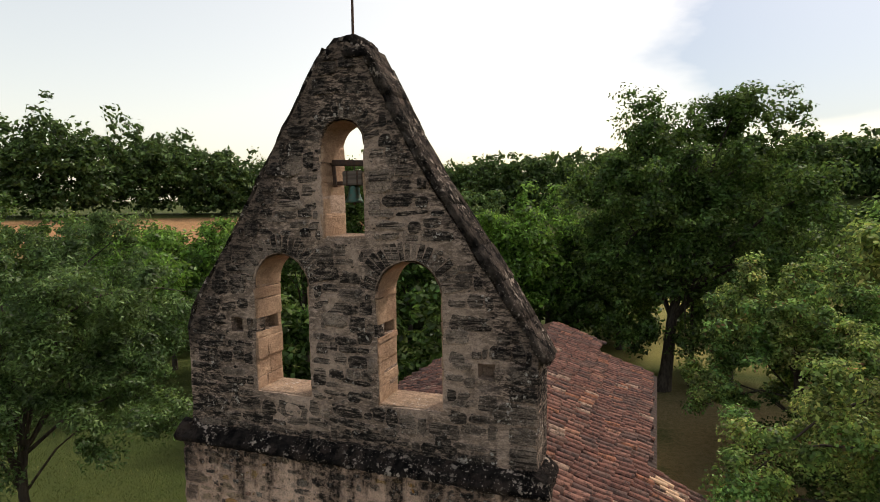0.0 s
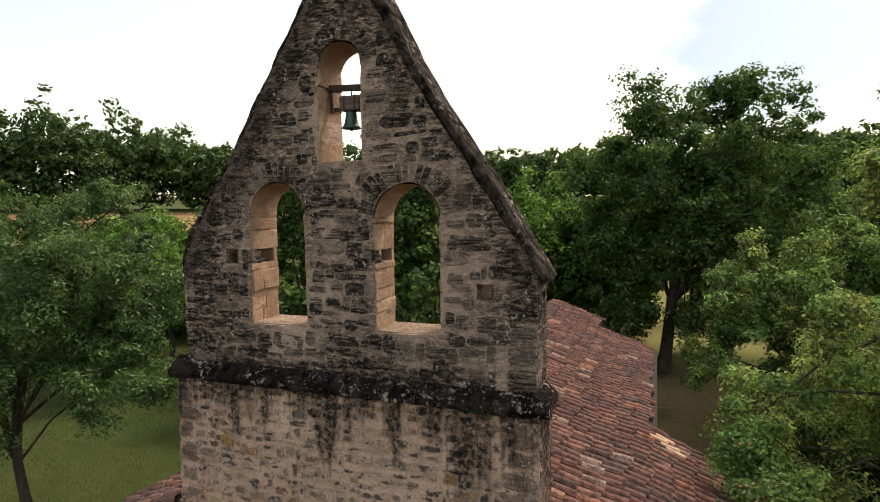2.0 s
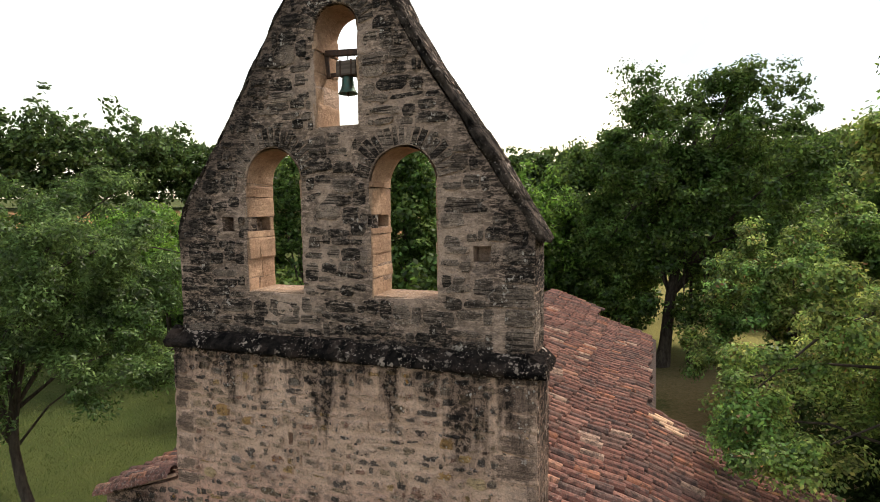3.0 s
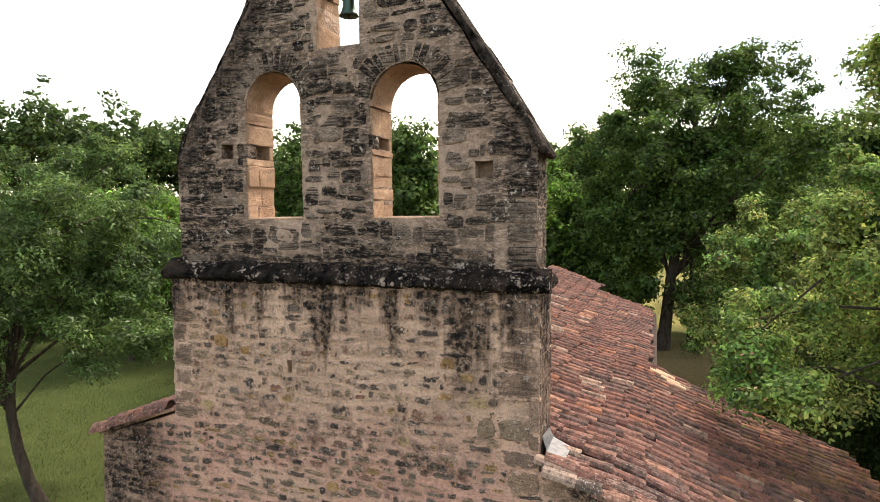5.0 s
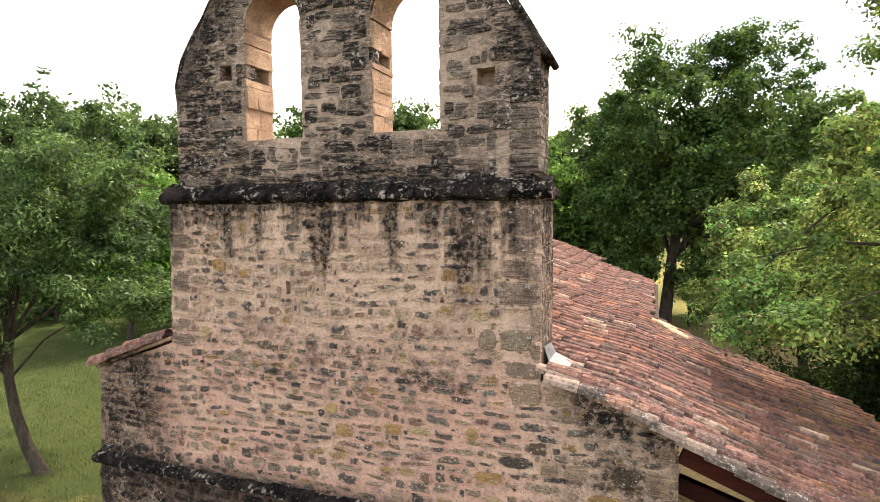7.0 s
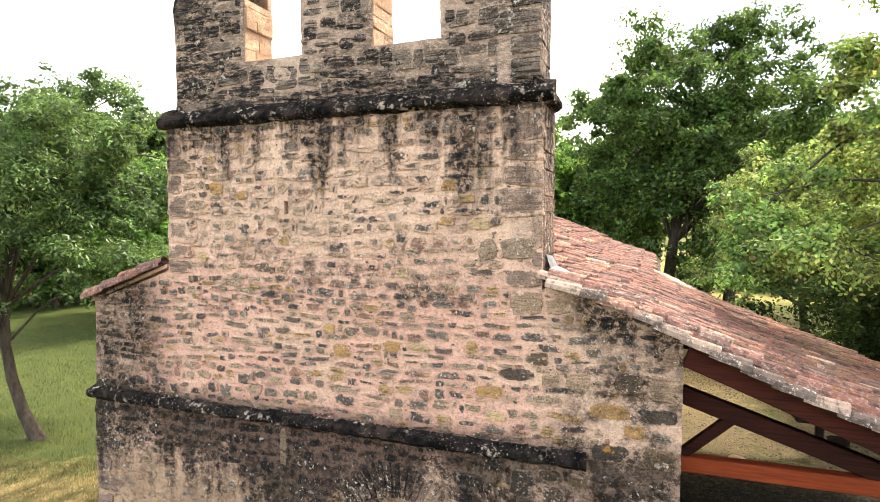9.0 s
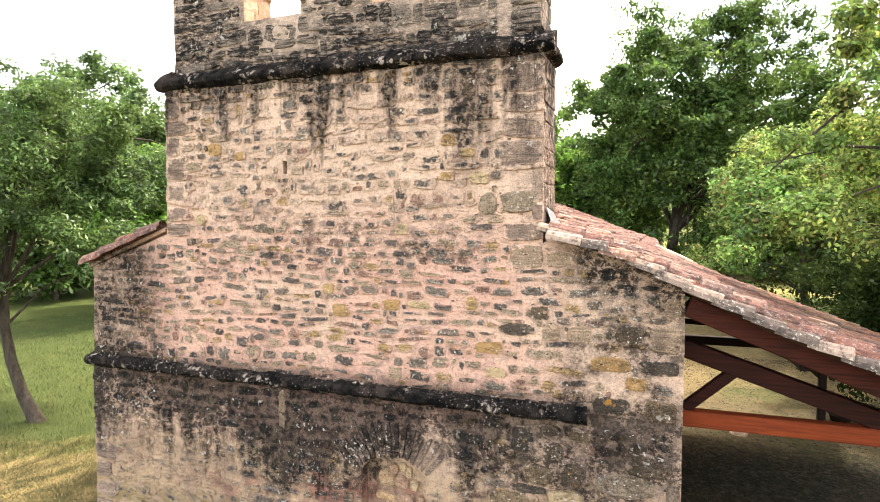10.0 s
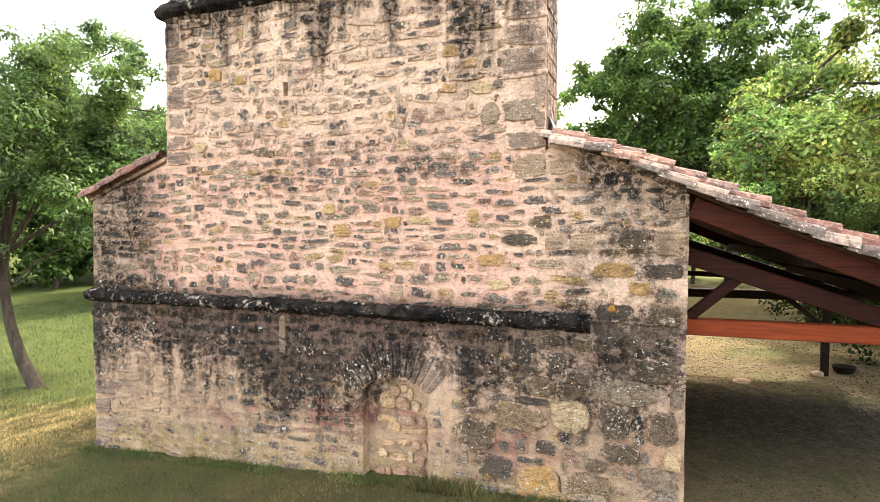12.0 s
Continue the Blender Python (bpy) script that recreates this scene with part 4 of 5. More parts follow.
arch_keep = [(-1.85, -0.55, 9.75, 10.46), (0.32, 1.7, 9.68, 10.4), (-0.6, 0.55, 11.9, 12.5)]
gab = course_stones(rng, GAB, [WIN_L, WIN_R, WIN_T, SQ_L, SQ_R], 0.12, (0.12, 0.26), (0.26, 0.66), (0.006, 0.03), arch_keep + [(2.4, 3.0, 7, 8.7)], (0.006, 0.026), 0.03)
scatter("stone", stone_protos(20, 41, 14, (5.0, 11.0), (0.9, 1.04)), gab, GABLE, wall_gab)
scatter("chip", stone_protos(6, 145, 9), chips(rng, GAB, [WIN_L, WIN_R, WIN_T, SQ_L, SQ_R], 0.12, 300), GABLE, wall_gab)
gv2 = voussoirs(rng, -1.195, 9.68, 0.55, 0.27, radians(172), radians(8), 19, 0.12, 0.014) + voussoirs(rng, 1.015, 9.6, 0.56, 0.27, radians(172), radians(8), 19, 0.12, 0.014) + voussoirs(rng, -0.03, 11.85, 0.4, 0.25, radians(172), radians(8), 15, 0.12, 0.014)
scatter("voussoir", block_protos(6, 42), gv2, GABLE, wall_gab)
gq = []
z, k = 7.3, 0
while z < 8.55:
    h = rng.uniform(0.2, 0.34)
    w = rng.choice((0.4, 0.55, 0.68))
    gq.append((k, stone_at(2.9 - w / 2, z + h / 2, w, h - 0.02, 0.12, 0.025)))
    z += h
    k += 1
scatter("quoin", stone_protos(6, 43, 18, (10.0, 22.0), (0.96, 1.02)), gq, GABLE, wall_gab)

for wall, x, y0, z0, z1, mt in ((wall_tow, 2.955, 0.0, 4.75, 7.0, QUOIN), (wall_gab, 2.885, 0.12, 7.32, 8.6, GABLE)):
    flank, z = [], z0
    while z < z1 - 0.05:
        h = min(rng.uniform(0.2, 0.36), z1 - z)
        y, ymax = y0 + 0.02, 0.79
        while y < ymax - 0.05:
            ln = min(rng.uniform(0.28, 0.5), ymax - y)
            flank.append((rng.randrange(9), Matrix.Translation((x, y + ln / 2, z + h / 2)) @ Matrix.Rotation(math.pi / 2, 4, "Z") @ Matrix.Diagonal((ln - 0.02, 0.02, h - 0.02, 1))))
            y += ln
        z += h
    scatter("flank_stone", block_protos(5, 45), flank, mt, wall)

# squared blocks of the window reveals, sheltered from the weather
reveal = []
for x0, x1, z0, z1, za, zb in ((-1.71, -0.68, 7.95, 9.72, 8.92, 9.14), (0.49, 1.54, 7.95, 9.66, 8.97, 9.16), (-0.4, 0.34, 10.46, 11.88, 11.88, 11.88)):
    for side, x in ((1, x0), (-1, x1)):
        for lo, hi in (((z0, za), (zb, z1)) if side == 1 else ((z0, z1),)):
            z = lo
            while z < hi - 0.04:
                h = min(rng.uniform(0.16, 0.42), hi - z)
                cut = rng.choice((0.8, 0.8, rng.uniform(0.3, 0.6)))
                for y0, y1 in ((0.13, cut), (cut, 0.8)):
                    if y1 - y0 > 0.05:
                        m = Matrix.Translation((x, (y0 + y1) / 2, z + h / 2)) @ Matrix.Rotation(side * math.pi / 2, 4, "Z") @ Matrix.Diagonal((y1 - y0 - 0.012, rng.uniform(0.006, 0.04), h - 0.014, 1))
                        reveal.append((rng.randrange(9), m))
                z += h
    if zb > za:
        part("jamb_block", box_bm((0.18, 0.22, zb - za + 0.02), (x0 - 0.075, 0.25, (za + zb) / 2), 0.012), GABLE, wall_gab)
        part("jamb_block", box_bm((0.18, 0.1, zb - za + 0.02), (x0 - 0.075, 0.745, (za + zb) / 2), 0.012), JAMB, wall_gab)
scatter("jamb_block", block_protos(6, 44), reveal, JAMB, wall_gab)


def soffit(x0, x1, spring, rise):
    """The worn stone lining of an arched head."""
    c, r = (x0 + x1) / 2, (x1 - x0) / 2
    bm = bmesh.new()
    n = 18
    rows = []
    for k in range(n + 1):
        a = math.pi * k / n
        row = []
        for y in (0.135, 0.3, 0.47, 0.64, 0.79):
            w = 0.02 + 0.012 * noise.noise((k * 0.7, y * 6, x0))
            row.append(bm.verts.new((c + (r - w) * math.cos(a), y, spring + (rise - w) * math.sin(a))))
        rows.append(row)
    for a, b in zip(rows, rows[1:]):
        for i in range(4):
            bm.faces.new((a[i], a[i + 1], b[i + 1], b[i]))
    return bm


for args in ((-1.71, -0.68, 9.68, 0.53), (0.49, 1.54, 9.6, 0.54), (-0.4, 0.34, 11.85, 0.38)):
    part("arch_lining", soffit(*args), JAMB, wall_gab)
for x0, x1, z in ((-1.73, -0.66, 7.95), (0.47, 1.56, 7.95), (-0.42, 0.36, 10.46)):
    bm = box_bm((x1 - x0, 0.66, 0.12), ((x0 + x1) / 2, 0.485, z - 0.03), 0.035, None, 2)
    for v in bm.verts:
        v.co.z += 0.03 * (v.co.y - 0.46) + 0.012 * noise.noise(v.co * 4)
    part("sill", bm, PALE, wall_gab, "worn stone window sill")


# coping along the two rakes of the gable
def coping_run(pts, rng, thick=0.1, deep=0.7):
    out = []
    for (x0, z0), (x1, z1) in zip(pts, pts[1:]):
        ln = math.hypot(x1 - x0, z1 - z0)
        n = max(1, round(ln / 0.55))
        for k in range(n):
            f0, f1 = k / n, (k + 1) / n
            a = Vector((x0 + (x1 - x0) * f0, 0.45, z0 + (z1 - z0) * f0))
            b = Vector((x0 + (x1 - x0) * f1, 0.45, z0 + (z1 - z0) * f1))
            d = b - a
            bm = bmesh.new()
            bmesh.ops.create_cube(bm, size=1)
            bmesh.ops.subdivide_edges(bm, edges=bm.edges[:], cuts=2, use_grid_fill=True)
            for v in bm.verts:
                v.co += noise.noise_vector(v.co * 2.1 + Vector((x0 * 9 + k, z0, 3))) * 0.09
            mm = Matrix.Translation((a + b) / 2) @ d.to_track_quat("X", "Z").to_matrix().to_4x4() @ Matrix.Diagonal((d.length * 1.03, deep, thick + rng.uniform(-0.02, 0.03), 1))
            bmesh.ops.transform(bm, matrix=mm, verts=bm.verts[:])
            out.append(bm)
    return out


for bm in coping_run([(3.01, 8.78), (2.68, 9.33), (2.36, 9.86), (2.05, 10.33), (1.65, 10.94), (1.32, 11.44), (0.98, 12.01), (0.73, 12.51), (0.48, 12.98), (0.34, 13.24)], rng, 0.11, 0.69) + coping_run([(-0.3, 13.27), (-0.45, 13.08), (-0.76, 12.6), (-1.18, 11.97), (-1.45, 11.55), (-1.8, 10.97), (-2.22, 10.35), (-2.63, 9.78), (-2.96, 9.25), (-3.12, 8.87)], rng, 0.06, 0.66):
    part("coping_stone", bm, COPING, wall_gab, smooth=True)
cap = bmesh.new()
bmesh.ops.create_cube(cap, size=1)
bmesh.ops.subdivide_edges(cap, edges=cap.edges[:], cuts=4, use_grid_fill=True)
for v in cap.verts:
    v.co.x *= 1.0 - 0.42 * (v.co.z + 0.5)
    v.co.y *= 1.0 - 0.2 * (v.co.z + 0.5)
    v.co += noise.noise_vector(v.co * 2.6) * 0.1
bmesh.ops.transform(cap, matrix=Matrix.Translation((0.02, 0.46, 13.26)) @ Matrix.Diagonal((0.66, 0.76, 0.34, 1)), verts=cap.verts[:])
part("cap_stone", cap, LEDGE, wall_gab, "blackened rounded stone on the peak", True)


# string courses: sloping ledge stones
def ledge_stone(x0, x1, y0, y1, prof, seed, along="x"):
    """prof: (out, z) pairs from the wall's top edge round to its foot; out is measured from the face."""
    bm = bmesh.new()
    n = max(3, round(abs(x1 - x0) / 0.07))
    rows = []
    for k in range(n + 1):
        t = x0 + (x1 - x0) * k / n
        row = []
        for o, z in prof:
            v = noise.noise_vector((t * 4, o * 5 + seed, z * 3)) * 0.026 + noise.noise_vector((t * 11, o * 9 + seed, z * 7)) * 0.02
            row.append(bm.verts.new((t, y0 - o + v.y, z + v.z) if along == "x" else (y0 + o + v.x, t, z + v.z)))
        rows.append(row)
    for a, b in zip(rows, rows[1:]):
        for i in range(len(prof)):
            j = (i + 1) % len(prof)
            bm.faces.new((a[i], a[j], b[j], b[i]))
    bm.faces.new(rows[0])
    bm.faces.new(rows[-1][::-1])
    bmesh.ops.recalc_face_normals(bm, faces=bm.faces[:])
    return bm


UP = [(-0.16, 7.3), (0.0, 7.22), (0.13, 7.09), (0.13, 7.03), (0.07, 6.99), (0.0, 6.97), (-0.16, 6.97)]
x = -3.3
while x < 3.05:
    x1 = min(3.1, x + rng.uniform(0.55, 1.0))
    x1 = 3.1 if x1 > 2.85 else x1
    part("ledge_stone", ledge_stone(x, x1 - 0.008, 0.0, 0, [(o + rng.uniform(-0.008, 0.008), z) for o, z in UP], x), LEDGE, wall_tow)
    x = x1
part("ledge_stone", ledge_stone(0.0, 0.8, 2.96, 0, [(o * 0.95, z) for o, z in UP], 3, "y"), LEDGE, wall_tow)
side = ledge_stone(0.0, 0.8, 3.2, 0, [(o * 0.9, z) for o, z in UP], 5, "y")
bmesh.ops.transform(side, matrix=Matrix.Diagonal((-1, 1, 1, 1)), verts=side.verts[:])
bmesh.ops.reverse_faces(side, faces=side.faces[:])
part("ledge_stone", side, LEDGE, wall_tow)
DOWN = [(-0.1, 2.6), (0.0, 2.56), (0.13, 2.5), (0.15, 2.42), (0.1, 2.37), (0.02, 2.34), (-0.1, 2.34)]
x = -5.07
while x < 3.5:
    x1 = min(3.54, x + rng.uniform(0.55, 1.1))
    x1 = 3.54 if x1 > 3.25 else x1
    part("ledge_stone", ledge_stone(x, x1 - 0.008, 0.0, 0, [(o + rng.uniform(-0.01, 0.01), z) for o, z in DOWN], x), LEDGE, wall_low)
    x = x1

# ---- chapel: other walls ----
for name, size, at in (("wall_nave_east_side", (0.6, 16.7, 4.6), (4.05, 9.15, 1.5)), ("wall_nave_west_side", (0.6, 16.7, 4.7), (-4.7, 9.15, 1.2)),
                       ("wall_nave_end", (9.3, 0.6, 4.6), (-0.3, 17.2, 1.4)), ("wall_chancel_end", (4.2, 0.5, 5.6), (-0.2, 19.2, 1.9)),
                       ("wall_chancel_side", (0.5, 2.0, 5.2), (1.6, 18.4, 1.9)), ("wall_chancel_side", (0.5, 2.0, 5.2), (-2.0, 18.4, 1.9))):
    tagged(from_bm(name, box_bm(size, at, 0.03), MORTAR), "plastered rubble wall of the chapel", "wall", kind="structure")


# ---- roofs ----
PROFILE = [(-0.15, 5.92), (2.95, 4.72), (3.9, 4.43), (4.6, 4.1), (5.6, 3.64), (6.5, 3.29), (8.75, 2.44)]


def roof_z(x, y):
    xx = -0.3 - x if x < -0.15 else x
    for (a, za), (b, zb) in zip(PROFILE, PROFILE[1:]):
        if xx <= b or b == PROFILE[-1][0]:
            return za + (zb - za) * (xx - a) / (b - a) - 0.02 * max(0, y)


def west_z(x, y):
    """The west slope is flatter."""
    return 5.92 + (x + 0.15) * 0.368 - 0.02 * max(0, y)


def tile_protos(n, seed, length=0.54):
    rng = random.Random(seed)
    out = []
    for i in range(n):
        bm = bmesh.new()
        segs = 6
        w0, w1 = 0.245 * rng.uniform(0.95, 1.05), 0.19 * rng.uniform(0.95, 1.05)
        rings = []
        for x, w, t in ((0, w1, 0), (length, w0, 0), (length, w0, 0.018)):
            ring = []
            for k in range(segs + 1):
                a = math.pi * k / segs
                r = w / 2 - t
                ring.append(bm.verts.new((x + (rng.uniform(-0.006, 0.006) if x else 0), r * math.cos(a), 1.0 * r * math.sin(a) + (0.012 if x == 0 else 0))))
            rings.append(ring)
        for a, b in zip(rings, rings[1:]):
            for k in range(segs):
                bm.faces.new((a[k], a[k + 1], b[k + 1], b[k]))
        inner = [bm.verts.new((0.12, v.co.y * 0.8, v.co.z * 0.8)) for v in rings[2]]
        for k in range(segs):
            bm.faces.new((rings[2][k], rings[2][k + 1], inner[k + 1], inner[k]))
        out.append(bm)
    return out


def tile_places(x0, x1, y0, y1, zf, rng, direction=1, step=0.42, pitch=0.272, skip=None):
    """Rows of cover tiles that run down the slope, from the verge inwards."""
    out = []
    y = y0
    while y <= y1:
        s = x0 + rng.uniform(-0.12, 0.08)
        while (s < x1 if direction > 0 else s > x1):
            e = s + direction * 0.42
            if not skip or not skip(s, y):
                slope = math.atan2(zf(s, y) - zf(e, y), abs(e - s))
                yaw = rng.uniform(-0.035, 0.035) + (math.pi if direction < 0 else 0)
                m = Matrix.Translation((s, y + rng.uniform(-0.012, 0.012), zf(s, y) + 0.03 + rng.uniform(-0.006, 0.012))) @ Matrix.Rotation(yaw, 4, "Z") @ Matrix.Rotation(slope - 0.065 + rng.uniform(-0.015, 0.015), 4, "Y")
                out.append((rng.randrange(99), m))
            s += direction * step
        y += pitch
    return out


def deck(name, xs, y0, y1, zf, thick, mat, parent, label=""):
    bm = bmesh.new()
    top, bot = [], []
    for x in xs:
        top.append([bm.verts.new((x, y, zf(x, y))) for y in (y0, (y0 + y1) / 2, y1)])
        bot.append([bm.verts.new((x, y, zf(x, y) - thick)) for y in (y0, (y0 + y1) / 2, y1)])
    for i in range(len(xs) - 1):
        for j in range(2):
            bm.faces.new((top[i][j], top[i + 1][j], top[i + 1][j + 1], top[i][j + 1]))
            bm.faces.new((bot[i][j], bot[i][j + 1], bot[i + 1][j + 1], bot[i + 1][j]))
        bm.faces.new((top[i][0], bot[i][0], bot[i + 1][0], top[i + 1][0]))
        bm.faces.new((top[i][2], top[i + 1][2], bot[i + 1][2], bot[i][2]))
    for i in (0, -1):
        for j in range(2):
            bm.faces.new((top[i][j], top[i][j + 1], bot[i][j + 1], bot[i][j]))
    bmesh.ops.recalc_face_normals(bm, faces=bm.faces[:])
    return part(name, bm, mat, parent, label)


def channel_bed(x0, x1, y0, y1, zf, pitch, mat, parent, nx=10):
    """Under-tiles: a bed of shallow troughs between the cover tiles."""
    ny = int((y1 - y0) / pitch) * 4
    xs = [x0 + (x1 - x0) * i / nx for i in range(nx + 1)]
    vs = [(x, y0 + pitch * j / 4, zf(x, y0 + pitch * j / 4) + 0.012 + 0.022 * (1 + math.cos(2 * math.pi * j / 4))) for x in xs for j in range(ny + 1)]
    fs = [(i * (ny + 1) + j, (i + 1) * (ny + 1) + j, (i + 1) * (ny + 1) + j + 1, i * (ny + 1) + j + 1) for i in range(nx) for j in range(ny)]
    from_np("under_tiles", np.array(vs), np.array(fs), mat, parent)


nave_roof = tagged(empty("roof_nave"), "weathered terracotta canal tile roof of the nave", "roof", kind="structure")
deck("roof_deck", [-0.15, 1.4, 2.9, 3.7, 4.45], 0.8, 17.5, roof_z, 0.12, BED, nave_roof)
deck("roof_deck", [-0.15, -2.5, -5.15], 0.8, 17.5, west_z, 0.12, BED, nave_roof)
deck("verge_bedding", [-3.26, -4.2, -5.02], -0.02, 0.8, west_z, 0.06, MORTAR, nave_roof)
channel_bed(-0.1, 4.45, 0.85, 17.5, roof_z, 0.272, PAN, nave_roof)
porch_roof = tagged(empty("roof_porch"), "terracotta canal tile roof of the open porch, mossy towards its eave", "roof", kind="structure")
deck("verge_bedding", [2.99, 3.9, 4.6], -0.02, 0.8, roof_z, 0.06, MORTAR, porch_roof)
deck("roof_deck", [4.6, 5.6, 6.5, 8.6], -0.06, 0.8, roof_z, 0.04, BED, porch_roof)
deck("roof_deck", [4.45, 5.6, 6.5, 8.6], 0.8, 7.8, roof_z, 0.06, BED, porch_roof)
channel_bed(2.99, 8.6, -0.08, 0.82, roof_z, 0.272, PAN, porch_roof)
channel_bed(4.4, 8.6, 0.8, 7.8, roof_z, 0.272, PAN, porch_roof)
chancel_roof = tagged(empty("roof_chancel"), "terracotta tile roof of the chancel", "roof", kind="structure")
deck("roof_deck", [-0.15, 1.0, 2.05], 17.5, 19.6, roof_z, 0.12, BED, chancel_roof)
deck("roof_deck", [-0.15, -1.0, -2.4], 17.5, 19.6, west_z, 0.12, BED, chancel_roof)

# ---- porch timbers ----
porch = tagged(empty("porch_frame", (4.7, 0.3, 0)), "red-brown stained timber frame of the open porch", "porch frame")
porch_at = Matrix.Translation((-4.7, -0.3, 0))


def timber(name, a, b, w, h, mat=BEAM, label=""):
    bm = beam_bm(a, b, w, h)
    bmesh.ops.transform(bm, matrix=porch_at, verts=bm.verts[:])
    return part(name, bm, mat, porch, label)


for k, y in enumerate((0.06, 7.55)):
    timber("verge_rafter", (4.66, y, roof_z(4.66, y) - 0.19), (8.6, y, roof_z(8.6, y) - 0.19), 0.1, 0.24, RAFTER)
# inner and rear timbers use the tones darkened for the porch's shade
for y in (0.55, 7.75):
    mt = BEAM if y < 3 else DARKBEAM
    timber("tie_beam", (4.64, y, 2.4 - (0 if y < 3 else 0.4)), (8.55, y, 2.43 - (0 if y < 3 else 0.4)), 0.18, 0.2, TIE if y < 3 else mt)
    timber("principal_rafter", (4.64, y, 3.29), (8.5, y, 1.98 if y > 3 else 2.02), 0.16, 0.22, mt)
    timber("strut", (4.66, y + 0.01, 2.5), (5.25, y + 0.01, 3.05), 0.12, 0.13, mt)
    px = 8.2 if y < 3 else 7.86
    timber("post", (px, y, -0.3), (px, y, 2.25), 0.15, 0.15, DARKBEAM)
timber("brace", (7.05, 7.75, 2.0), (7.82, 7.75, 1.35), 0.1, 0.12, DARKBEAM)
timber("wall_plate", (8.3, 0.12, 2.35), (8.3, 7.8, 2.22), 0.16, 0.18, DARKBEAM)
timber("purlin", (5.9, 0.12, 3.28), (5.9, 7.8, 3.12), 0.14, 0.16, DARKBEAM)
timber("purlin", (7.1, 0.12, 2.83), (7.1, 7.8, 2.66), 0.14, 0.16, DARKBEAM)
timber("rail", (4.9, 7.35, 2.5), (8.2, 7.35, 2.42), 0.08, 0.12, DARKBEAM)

foot = bmesh.new()
bmesh.ops.create_icosphere(foot, subdivisions=2, radius=0.15)
for v in foot.verts:
    v.co += noise.noise_vector(v.co * 6) * 0.07
    v.co.z *= 0.55
padstone = from_bm("pad_stone", foot, PALE, None, True)
padstone.location = (7.68, 7.6, ground_z(7.68, 7.6) + 0.04)
tagged(padstone, "pale rough stone at the foot of the porch post", "stone")

slab = bmesh.new()
bmesh.ops.create_icosphere(slab, subdivisions=3, radius=0.2)
for v in slab.verts:
    v.co += noise.noise_vector(v.co * 4) * 0.08
    v.co.z *= 0.22
flat_stone = from_bm("flat_stone", slab, PALE, None, True)
flat_stone.location = (6.03, 6.4, ground_z(6.03, 6.4) + 0.02)
tagged(flat_stone, "pale flat stone lying on the earth under the porch", "stone")

# ---- bell ----
bell = tagged(empty("bell", (-0.03, 0.47, 11.0)), "small green bronze bell under a weathered wooden headstock", "bell")


def lathe(prof, n=24):
    bm = bmesh.new()
    rows = [[bm.verts.new((r * math.cos(2 * math.pi * k / n), r * math.sin(2 * math.pi * k / n), z)) for k in range(n)] for r, z in prof]
    for a, b in zip(rows, rows[1:]):
        for k in range(n):
            bm.faces.new((a[k], a[(k + 1) % n], b[(k + 1) % n], b[k]))
    bmesh.ops.recalc_face_normals(bm, faces=bm.faces[:])
    return bm


part("bell_body", lathe([(0.012, 0.27), (0.06, 0.268), (0.078, 0.25), (0.085, 0.2), (0.092, 0.14), (0.105, 0.08), (0.13, 0.03), (0.15, 0.0), (0.142, -0.004), (0.12, 0.03), (0.09, 0.08), (0.07, 0.2), (0.04, 0.24)]), BRONZE, bell, "green bronze", True)
headstock = part("headstock", box_bm((0.34, 0.2, 0.22), (0.02, 0, 0.37), 0.02, None, 2), OLDWOOD, bell, "grey weathered wooden block")
for x in (-0.07, 0.11):
    part("iron_band", box_bm((0.03, 0.212, 0.232), (x, 0, 0.37), 0.004), IRON, headstock, "rusty iron band")
part("clapper", lathe([(0.006, 0.2), (0.007, 0.03), (0.022, 0.01), (0.02, -0.03), (0.004, -0.045)], 10), IRON, bell)
part("axle", beam_bm((-0.37, 0, 0.3), (0.37, 0, 0.3), 0.035, 0.06, 0.006), IRON, bell)
frame_ob = tagged(empty("bell_bracket", (-0.03, 0.47, 11.6)), "rusty iron beam and strap spanning the arch", "bracket")
part("cross_beam", beam_bm((-0.4, -0.05, 0.02), (0.4, -0.05, -0.02), 0.08, 0.09, 0.01), IRON, frame_ob)
part("hook", beam_bm((0.02, -0.02, 0.0), (0.02, -0.02, -0.16), 0.015, 0.015, 0.003), IRON, frame_ob)
part("strap", beam_bm((-0.33, -0.05, 0.0), (-0.3, -0.05, -0.36), 0.03, 0.06, 0.004), IRON, frame_ob)

pole = tagged(empty("finial_pole", (0.02, 0.45, 13.4)), "thin dark iron rod on the gable's peak", "finial")
part("rod", lathe([(0.022, -0.1), (0.02, 0.5), (0.016, 1.6), (0.006, 1.7)], 10), IRON, pole)

tub = tagged(empty("feed_tub", (8.35, 8.2, ground_z(8.35, 8.2))), "low black rubber tub beside the porch post", "tub")
part("bowl", lathe([(0.0, 0.012), (0.17, 0.01), (0.2, 0.04), (0.235, 0.15), (0.25, 0.16), (0.225, 0.155), (0.19, 0.05), (0.0, 0.03)]), DARKBEAM, tub, "", True)

